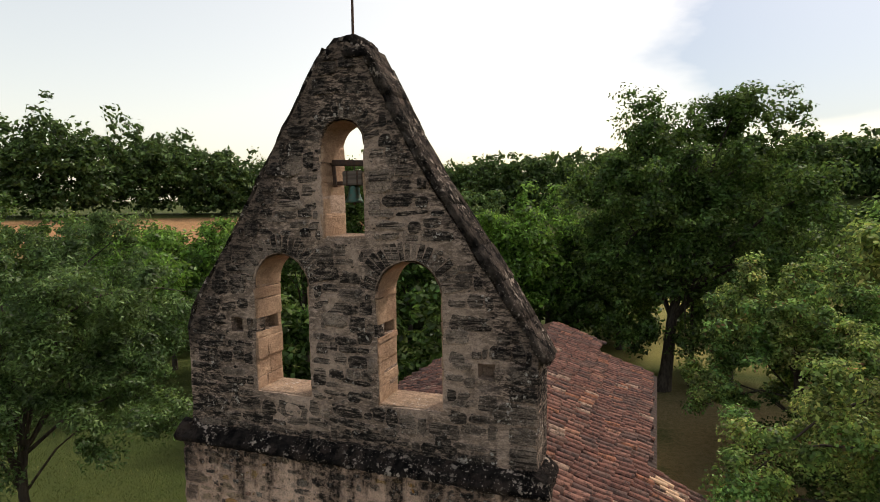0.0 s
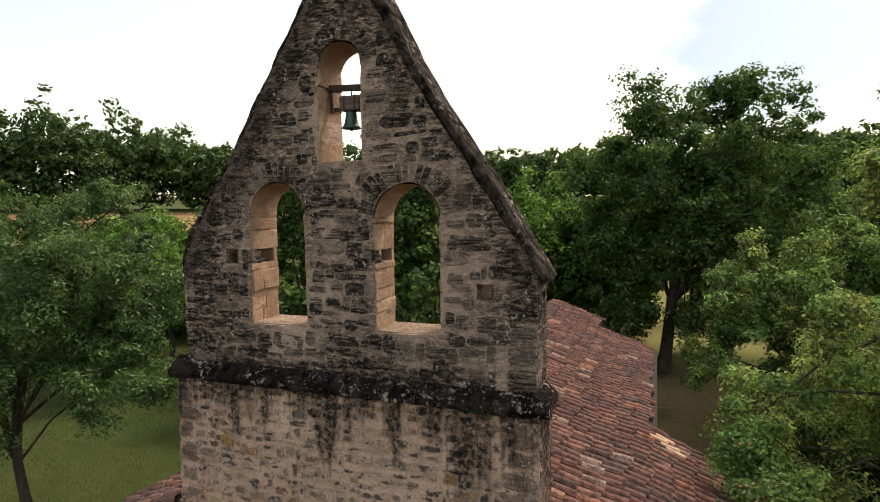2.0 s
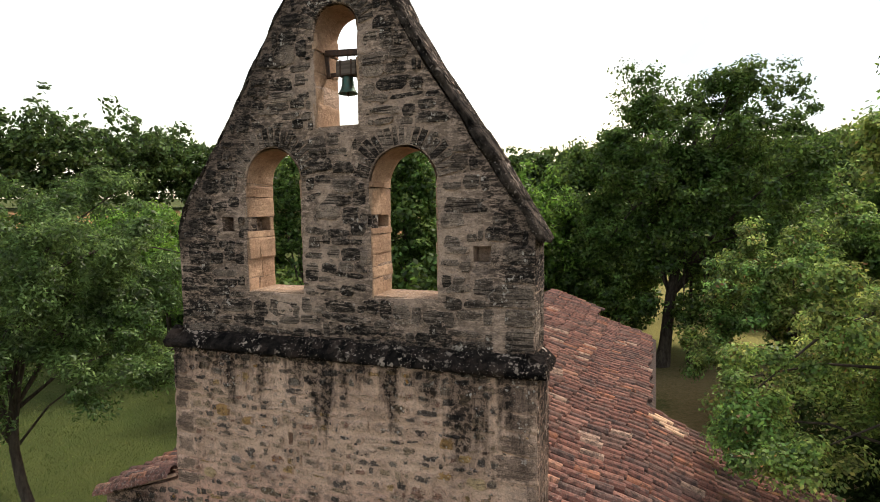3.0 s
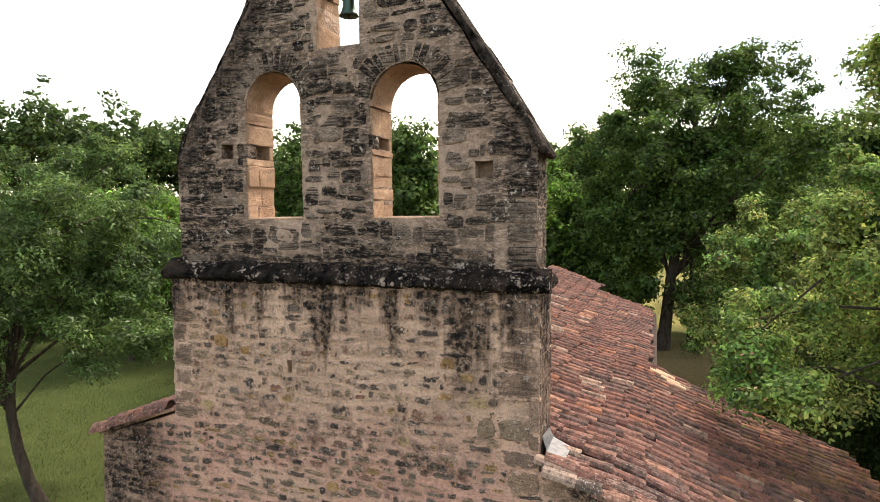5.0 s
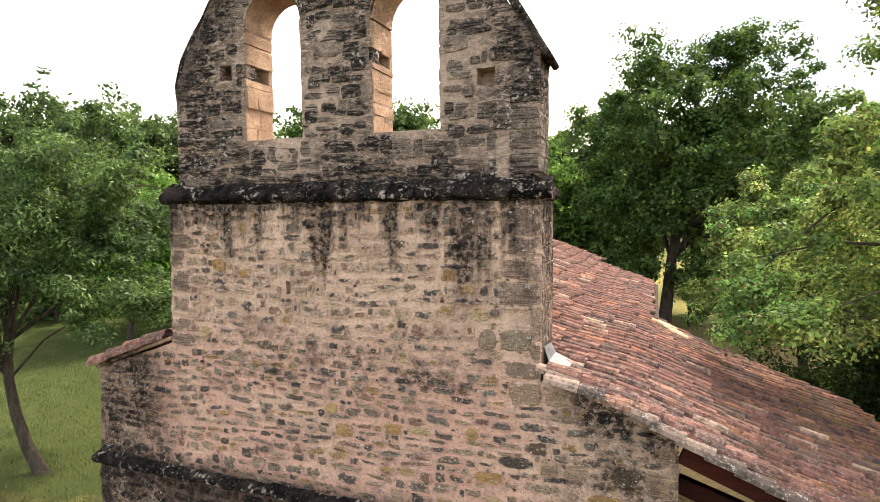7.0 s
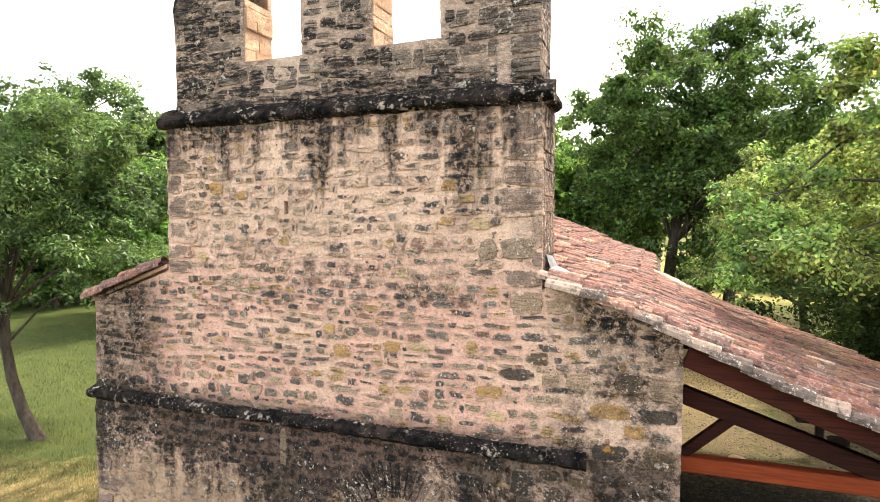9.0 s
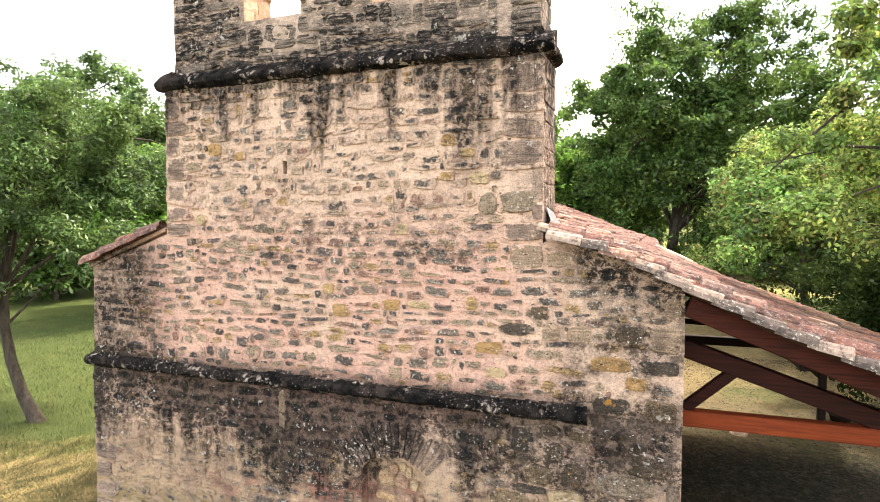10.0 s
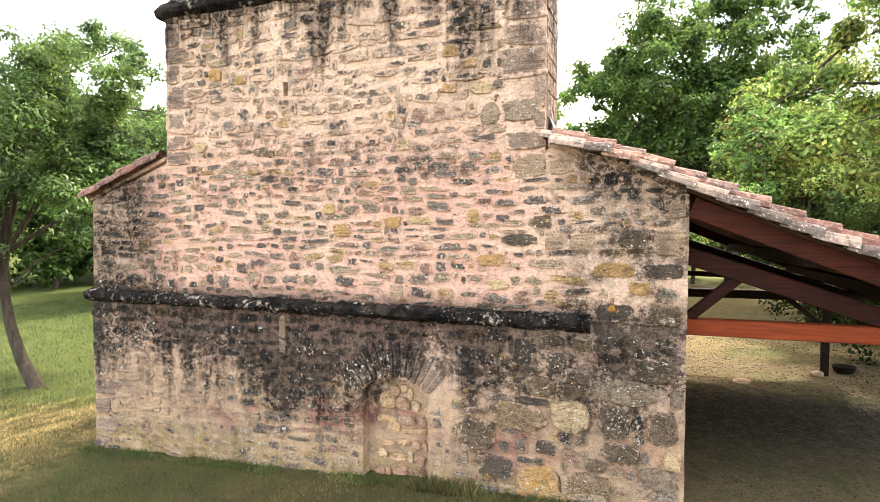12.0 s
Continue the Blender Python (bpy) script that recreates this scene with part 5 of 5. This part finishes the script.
# ---- sheet metal at the foot of the tower ----
bm = bmesh.new()
vs = [bm.verts.new(p) for p in ((2.985, 0.08, 5.06), (2.985, 0.62, 5.0), (3.05, 0.62, roof_z(3.05, 0.6) + 0.19), (3.05, 0.06, roof_z(3.05, 0.1) + 0.19), (3.3, 0.6, roof_z(3.3, 0.6) + 0.16), (3.28, 0.04, roof_z(3.28, 0.1) + 0.165))]
bm.faces.new((vs[0], vs[1], vs[2], vs[3]))
bm.faces.new((vs[3], vs[2], vs[4], vs[5]))
bmesh.ops.solidify(bm, geom=bm.faces[:], thickness=0.004)
tagged(from_bm("flashing", bm, LEAD), "folded grey zinc flashing at the tower's foot", "flashing")


# ---- trees ----
def leaf_mesh(name, centres, normals, sizes, mat, parent, seed, wide=0.55):
    """One folded blade of two triangles for each leaf."""
    g = np.random.default_rng(seed)
    n = len(centres)
    nn = normals + g.normal(size=(n, 3)) * 0.55
    nn /= np.linalg.norm(nn, axis=1)[:, None] + 1e-9
    a = np.cross(nn, g.normal(size=(n, 3)))
    a /= np.linalg.norm(a, axis=1)[:, None] + 1e-9
    b = np.cross(nn, a)
    s = sizes[:, None]
    v = np.stack([centres - a * s, centres + b * s * wide - nn * s * 0.15, centres + a * s - nn * s * 0.25, centres - b * s * wide - nn * s * 0.15], 1).reshape(-1, 3)
    i = np.arange(n)[:, None] * 4
    f = np.concatenate([i + np.array([[0, 1, 2]]), i + np.array([[0, 2, 3]])], 1).reshape(-1, 3)
    return from_np(name, v, f, mat, parent)


def foliage(g, clumps, count, radius, sag=0.78):
    """Leaves over the upper sides of many small, flattened boughs: their places and outward directions."""
    k = g.integers(0, len(clumps), count)
    r = radius * g.uniform(0.45, 1.25, len(clumps))[k]
    d = g.normal(size=(count, 3))
    d[:, 2] = np.abs(d[:, 2]) * np.where(g.random(count) < 0.72, 1, -0.8)
    d /= np.linalg.norm(d, axis=1)[:, None]
    rad = r * g.uniform(0.15, 1.2, count) ** 0.8
    pos = clumps[k] + d * rad[:, None] * np.array([1, 1, sag])
    return pos, d + np.array([0, 0, 0.45])


def tube(bm, pts, radii, n=7):
    rows = []
    for k, (p, r) in enumerate(zip(pts, radii)):
        d = (Vector(pts[min(k + 1, len(pts) - 1)]) - Vector(pts[max(k - 1, 0)])).normalized()
        u = d.orthogonal().normalized()
        w = d.cross(u)
        rows.append([bm.verts.new(Vector(p) + (u * math.cos(2 * math.pi * j / n) + w * math.sin(2 * math.pi * j / n)) * r) for j in range(n)])
    for a, b in zip(rows, rows[1:]):
        for j in range(n):
            try:
                bm.faces.new((a[j], a[(j + 1) % n], b[(j + 1) % n], b[j]))
            except ValueError:
                pass


def crown_clumps(g, centre, radii, count, hollow=0.45, lump=0.35, thin=-0.12):
    """Clump centres in a lumpy crown, most of them near its outside, thinned by noise into boughs and gaps."""
    out = []
    while len(out) < count:
        d = g.normal(size=3)
        d /= np.linalg.norm(d)
        if d[2] < -0.75:
            continue
        lum = 1 + lump * noise.noise(Vector(d * 1.9) + Vector(centre) * 0.37) + 0.5 * lump * noise.noise(Vector(d * 4.3) + Vector(centre))
        r = (hollow + (1 - hollow) * g.random() ** 0.55) * lum
        p = np.array(centre) + d * r * np.array(radii)
        if noise.noise(Vector(p * 0.5)) < thin:
            continue
        out.append(p)
    return np.array(out)


def tree(name, foot, centre, radii, clumps, leaves, size, mat, label, seed, trunk_r=0.22, limbs=26, spread=0.62, lump=0.4, lean=None, hollow=0.2, trunks=(), thin=-0.12, wide=0.55, boughs=(), floor=-9.0):
    g = np.random.default_rng(seed)
    foot = Vector((*foot, ground_z(*foot) - 0.1))
    top = tagged(empty(name, foot), label, "tree")
    c = crown_clumps(g, centre, [q / 1.12 for q in radii], clumps, hollow, lump, thin)
    near = np.array([(np.linalg.norm(c - p, axis=1) < 1.9 * spread).sum() for p in c])
    c = c[near > 4]
    c = c[c[:, 2] > floor]
    for bx, by, bz, br, n in boughs:
        c = np.concatenate([c, np.array((bx, by, bz)) + g.normal(size=(n, 3)) * br * np.array((0.6, 0.6, 0.4))])
    clumps = len(c)
    pos, nrm = foliage(g, c, leaves, spread)
    leaf_mesh("crown", pos - np.array(foot), nrm, size * g.uniform(0.6, 1.3, leaves), mat, top, seed, wide)
    bm = bmesh.new()
    cv = Vector(centre) - foot
    mid = Vector(lean) if lean else Vector((cv.x * 0.35, cv.y * 0.35, cv.z * 0.5))
    stem = []
    for i in range(9):
        t = i / 8
        p = (1 - t) ** 2 * Vector((0, 0, 0)) + 2 * t * (1 - t) * mid + t * t * (cv + Vector((0, 0, radii[2] * 0.45)))
        stem.append(p + noise.noise_vector((t * 3, seed, 0)) * 0.15 * min(1, t * 3))
    tube(bm, [stem[0] - Vector((0, 0, 0.2))] + stem, [trunk_r * 1.7] + [trunk_r * (1.25 if i == 0 else 1 - 0.085 * i) for i in range(9)], 9)
    for i in range(limbs):
        tgt = Vector(c[g.integers(0, clumps)]) - foot
        a = stem[int(g.integers(3, 8))]
        d = tgt - a
        pts = [a, a + d * 0.35 + Vector((0, 0, 0.12 * d.length)), a + d * 0.7 + Vector((0, 0, 0.1 * d.length)) + noise.noise_vector((i, seed, 1)) * 0.3, tgt]
        r = trunk_r * g.uniform(0.22, 0.4)
        lb = bmesh.new()
        tube(lb, pts, [r, r * 0.7, r * 0.42, r * 0.12], 5)
        part("limb", lb, BARK, top, "", True)
    for tx, ty, tr in trunks:
        p0 = Vector((tx, ty, ground_z(tx, ty) - 0.2)) - foot
        lb = bmesh.new()
        tube(lb, [p0, p0 + Vector((0.1, 0, 2)), p0 * 0.6 + cv * 0.4, cv], [tr * 1.3, tr, tr * 0.8, tr * 0.4], 8)
        part("stem", lb, BARK, top, "", True)
    part("trunk", bm, BARK, top, "", True)
    return top


C0 = (4.35, -7.4)


def spot(side, depth):
    """A place so far ahead of the walk and so far to its side."""
    return (C0[0] - 0.354 * depth + 0.935 * side, C0[1] + 0.935 * depth + 0.354 * side)


tree("ash_tree", (-14.35, 5.25), (-14.8, 6.3, 6.1), (5.7, 5.5, 6.1), 560, 135000, 0.085, LEAF_ASH, "leaning ash tree with a broad pale green crown", 1, 0.2, 40, 0.6, lean=(-2.5, -0.6, 3.4), thin=0.09, wide=0.36, lump=0.6)
tree("maple_tree", (11.2, 6.2), (11.0, 5.9, 6.9), (6.4, 6.0, 5.4), 520, 205000, 0.05, LEAF_AUTUMN, "maple with yellowing leaves and reddish seed clusters over the porch", 2, 0.2, 30, 0.52, thin=0.0, lump=0.6, boughs=((7.9, 3.1, 10.1, 0.7, 10), (8.9, 3.4, 10.7, 0.9, 14), (9.2, 5.8, 10.6, 1.0, 14), (6.4, 3.8, 5.0, 0.7, 9), (6.3, 5.0, 4.9, 0.7, 8)), floor=4.3)
tree("hornbeam", (10.2, 20.0), (9.8, 20.0, 4.5), (5.2, 4.2, 4.8), 520, 90000, 0.085, LEAF_AUTUMN, "bushy tree with low hanging yellow-green foliage", 3, 0.2, 20, 0.5, thin=-0.04, lump=0.45)
tree("lime_tree", (4.8, 28.6), (6.6, 31.4, 9.3), (8.8, 7.0, 9.3), 960, 145000, 0.125, LEAF_DARK, "tall dark broadleaved tree with several trunks", 4, 0.4, 40, 0.85, trunks=((8.3, 29.8, 0.3), (6.3, 29.9, 0.11)), thin=-0.05, lump=0.4, boughs=((8.9, 31.4, 16.8, 1.5, 26), (4.6, 30.0, 14.9, 1.4, 22), (0.2, 31.0, 12.4, 1.5, 24), (3.0, 28.0, 3.6, 1.4, 22), (6.5, 27.5, 3.8, 1.4, 22)))
for i, (px, depth, topz, rad, mat, lab) in enumerate((
        (900, 40, 13.0, 4.2, LEAF_LIME, "bright green leafy tree beyond the chapel"), (975, 43, 12.8, 3.8, LEAF_LIME, "bright green leafy tree beyond the chapel"),
        (830, 50, 13.5, 4.5, LEAF_ASH, "mid green tree beyond the chapel"), (630, 42, 16.0, 4.0, LEAF_DARK, "dark green tree rising behind the bell gable"),
        (728, 38, 15.6, 3.2, LEAF_DARK, "dark green tree rising behind the bell gable"), (540, 44, 16.0, 4.2, LEAF_DARK, "dark green tree rising behind the bell gable"),
        (230, 38, 10.6, 4.6, LEAF_LIME, "fresh green tree at the meadow's edge"), (300, 45, 10.2, 4.0, LEAF_LIME, "fresh green tree at the meadow's edge"),
        (385, 45, 11.0, 3.8, LEAF_LIME, "fresh green tree at the meadow's edge"), (100, 46, 12.5, 5.0, LEAF_DARK, "dark tree at the meadow's edge"),
        (-60, 50, 14.3, 6.0, LEAF_DARK, "tall dark tree at the meadow's edge"), (1520, 46, 11.5, 5.0, LEAF_DARK, "dark tree behind the porch yard"),
        (1440, 60, 12.5, 5.0, LEAF_DARK, "dark tree behind the porch yard"), (1640, 34, 12.0, 5.0, LEAF_DARK, "dark tree behind the porch yard"),
        (440, 56, 11.5, 4.5, LEAF_DARK, "dark tree at the meadow's edge"), (1060, 52, 12.0, 4.5, LEAF_ASH, "mid green tree beyond the chapel"),
        (1030, 41, 9.0, 3.4, LEAF_DARK, "dark bushy tree in the shade behind the nave"), (1105, 44, 9.5, 3.6, LEAF_DARK, "dark bushy tree in the shade behind the nave"),
        (1330, 50, 10.5, 5.0, LEAF_DARK, "dark tree behind the porch yard"))):
    x, y = spot((px - 784) / 1022 * depth, depth)
    g0 = ground_z(x, y)
    hz = (topz - g0) / 2
    bt = tree("broadleaf_tree", (x, y), (x, y, g0 + hz * 1.12), (rad, rad, hz * 0.88), 240, 18500, 0.17, mat, lab, 20 + i, 0.22, 12, 0.85, thin=-0.25)
    tagged(bt, group="trees round the meadow")

# hedge below the trees at the meadow's edge, and the woods on the hill
def thicket(name, spots, per, size, mat, label, seed):
    g = np.random.default_rng(seed)
    pts, nrms = [], []
    for x, y, r, h in spots:
        z = ground_z(x, y)
        c = crown_clumps(g, (x, y, z + h * 0.42), (r, r, h * 0.52), 90, 0.45, 0.35)
        pos, nrm = foliage(g, c, per, r * 0.26)
        pts.append(pos)
        nrms.append(nrm)
    pts, nrms = np.concatenate(pts), np.concatenate(nrms)
    return tagged(leaf_mesh(name, pts, nrms, size * g.uniform(0.6, 1.3, len(pts)), mat, None, seed), label, "woodland", kind="stuff")


rng = random.Random(33)
wood = []
for k in range(104):
    a = radians(-62 + 116 * (k % 52) / 52 + rng.uniform(-1, 1))
    r = (106 if k < 52 else 116) + rng.uniform(-3, 5)
    tall = 10.2 + 7.0 * smooth(-38, -50, math.degrees(a))
    wood.append((r * math.sin(a), r * math.cos(a), rng.uniform(4.5, 6.8), tall * rng.uniform(0.85, 1.15)))
thicket("hill_woods", wood, 2500, 0.43, LEAF_FAR, "dark deciduous woods along the crest of the hill", 51)
hedge = []
for k in range(40):
    a = radians(-78 + 62 * k / 39)
    r = 50 + rng.uniform(-2, 3)
    hedge.append((r * math.sin(a), r * math.cos(a), rng.uniform(2.4, 3.4), rng.uniform(5.5, 8.5)))
for k in range(12):
    hedge.append((8 + k * 1.7 + rng.uniform(-1, 1), 46 + rng.uniform(-2, 2), 2.6, rng.uniform(4, 7)))
for px in (985, 1025, 1065, 1100, 1130, 1330, 1380, 1430):
    hedge.append((*spot((px - 784) / 1022 * 46, 46 + rng.uniform(-1, 1)), rng.uniform(1.8, 2.3), rng.uniform(5.5, 7.5)))
for px in (480, 540, 600, 660, 720, 780):
    hedge.append((*spot((px - 784) / 1022 * 33, 33 + rng.uniform(-1, 1)), rng.uniform(1.8, 2.4), rng.uniform(6, 8.5)))
# bushes added to fill the dark gap below the trees, coloured as shade
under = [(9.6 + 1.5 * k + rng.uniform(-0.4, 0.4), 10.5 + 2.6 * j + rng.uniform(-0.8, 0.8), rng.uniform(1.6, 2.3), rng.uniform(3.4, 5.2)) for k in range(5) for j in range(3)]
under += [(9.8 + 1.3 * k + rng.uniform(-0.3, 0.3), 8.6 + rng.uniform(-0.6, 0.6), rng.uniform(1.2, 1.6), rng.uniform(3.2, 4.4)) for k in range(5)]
thicket("undergrowth", under, 3000, 0.075, LEAF_SHADE, "undergrowth added below the trees beside the yard, canopy shade in its leaf colour", 53)
thicket("hedge", hedge, 1900, 0.24, LEAF_DARK, "shady hedge of bushes along the meadow", 52)

# ---- grass ----
def grass_field(name, n, box, height, label, seed, patch=0.0, mat=GRASS):
    g = np.random.default_rng(seed)
    xs, ys = g.uniform(box[0], box[1], n), g.uniform(box[2], box[3], n)
    keep = np.array([not (-5.1 < x < 4.8 and -0.03 < y < 18) and noise.noise((x * 0.8, y * 0.8, seed)) > patch - 0.35 * g.random() for x, y in zip(xs, ys)])
    xs, ys = xs[keep], ys[keep]
    base = np.array([(x, y, ground_z(x, y) - 0.01) for x, y in zip(xs, ys)])
    h = height * g.uniform(0.4, 1.3, len(xs))
    a = g.uniform(0, 2 * math.pi, len(xs))
    side = np.stack([np.cos(a), np.sin(a), 0 * a], 1) * (h * 0.09)[:, None]
    tip = base + np.stack([g.normal(size=len(xs)) * h * 0.4, g.normal(size=len(xs)) * h * 0.4, h], 1)
    v = np.stack([base - side, base + side, tip], 1).reshape(-1, 3)
    f = np.arange(len(v)).reshape(-1, 3)
    return tagged(from_np(name, v, f, mat), label, "grass", kind="stuff")


grass_field("lawn_grass", 120000, (-12, 4.6, -3.4, 3.6), 0.055, "short patchy mown grass before the chapel", 71, -0.25, LAWN)
grass_field("meadow_grass", 105000, (-34, -7, 2.4, 34), 0.12, "green meadow grass", 72, -0.4)
grass_field("mown_straw", 60000, (-16, -5.1, -2.5, 4.2), 0.05, "dry mown straw lying on the lawn", 75, -0.05, STRAW)
grass_field("wall_foot_weeds", 5200, (-5.2, 4.6, -0.32, -0.03), 0.085, "weeds and grass tufts along the wall's foot", 73, 0.05)
grass_field("weed_clump", 900, (1.2, 2.1, -0.3, -0.03), 0.15, "clump of dry weeds by the blocked doorway", 74, -0.6, LAWN)
grass_field("green_weed", 60, (1.62, 1.85, -0.3, -0.12), 0.16, "small green weed among dry stalks", 76, -0.9)

g = np.random.default_rng(77)
n = 14000
xs, ys = g.uniform(4.7, 11.5, n), 15 - 16.5 * g.random(n) ** 1.6
at = np.array([(x, y, ground_z(x, y)) for x, y in zip(xs, ys)])
shard = np.array([(-1, -0.6, -0.2), (1, -0.5, -0.2), (0.1, 0.9, -0.2), (0, 0, 0.6)])
spin = g.uniform(0, 2 * math.pi, n)
turn = np.stack([np.stack([np.cos(spin), -np.sin(spin)], 1), np.stack([np.sin(spin), np.cos(spin)], 1)], 1)
co = np.repeat(shard[None], n, 0) * (0.01 + 0.034 * g.random(n) ** 2.5)[:, None, None] * g.uniform(0.6, 1.4, (n, 1, 3))
co[:, :, :2] = np.einsum("nij,nkj->nki", turn, co[:, :, :2])
co += at[:, None]
fs = (np.arange(n)[:, None, None] * 4 + np.array([(0, 2, 1), (0, 1, 3), (1, 2, 3), (2, 0, 3)])[None]).reshape(-1, 3)
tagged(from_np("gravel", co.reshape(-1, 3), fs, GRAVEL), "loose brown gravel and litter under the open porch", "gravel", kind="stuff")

# ---- roof tiles, last ----
rng = random.Random(91)
porch_tiles = tile_places(3.0, 8.35, -0.02, 0.78, roof_z, rng) + tile_places(4.3, 8.35, 0.9, 7.75, roof_z, rng)
nave_tiles = tile_places(0.0, 4.25, 0.92, 7.8, roof_z, rng) + tile_places(0.0, 4.0, 7.992, 17.4, roof_z, rng)
low_row = [(k, m @ Matrix.Rotation(rng.uniform(-0.11, -0.03), 4, "Y") @ Matrix.Rotation(rng.uniform(-0.06, 0.06), 4, "Z") @ Matrix.Diagonal((0.8, 1.0, 1.0, 1))) for k, m in tile_places(3.0, 8.35, -0.13, -0.12, lambda x, y: roof_z(x, y) - 0.06, rng, 1, 0.31)]
ridge_row = [(k, m @ Matrix.Rotation(rng.uniform(-0.09, -0.01), 4, "Y") @ Matrix.Rotation(rng.uniform(-0.05, 0.05), 4, "Z") @ Matrix.Diagonal((0.83, 1.08, 1.05, 1))) for k, m in tile_places(3.0, 8.35, 0.03, 0.04, lambda x, y: roof_z(x, y) + 0.035, rng, 1, 0.33)]
scatter("tile", tile_protos(8, 61), porch_tiles, TILE, porch_roof)
slipped = [(k, Matrix.Translation((x, y, roof_z(x, y) + 0.13)) @ Matrix.Rotation(r, 4, "Z") @ Matrix.Rotation(0.42, 4, "Y") @ Matrix.Diagonal((0.85, 0.7, 0.7, 1))) for k, (x, y, r) in enumerate(((4.25, 7.05, 0.25), (4.5, 6.9, 0.12), (4.62, 6.75, 0.1), (4.4, 7.3, -0.05)))]
scatter("slipped_tile", tile_protos(3, 66), slipped, SLIPPED, porch_roof)
scatter("repair_tile", tile_protos(2, 67), [(0, Matrix.Translation((4.2, -0.03, roof_z(4.2, 0) + 0.05)) @ Matrix.Rotation(0.05, 4, "Z") @ Matrix.Rotation(0.42, 4, "Y"))], ORANGE, porch_roof)
scatter("verge_tile", tile_protos(5, 64), low_row, VERGE, porch_roof)
scatter("verge_tile", tile_protos(5, 68), ridge_row, TILE, porch_roof)
scatter("verge_tile", tile_protos(5, 65), tile_places(-3.3, -4.6, -0.07, -0.06, lambda x, y: west_z(x, y) - 0.05, rng, -1), TILE, nave_roof)
near = [p for p in nave_tiles if p[1].translation.x > 2.2]
far = [p for p in nave_tiles if p[1].translation.x <= 2.2]
west = tile_places(-3.3, -4.62, -0.02, 0.78, west_z, rng, -1) + tile_places(-0.3, -4.9, 0.92, 17.4, west_z, rng, -1)
scatter("tile", tile_protos(8, 62), near + far + west, TILE, nave_roof)
scatter("tile", tile_protos(4, 63), tile_places(0.0, 1.8, 17.6, 19.5, roof_z, rng), TILE, chancel_roof)
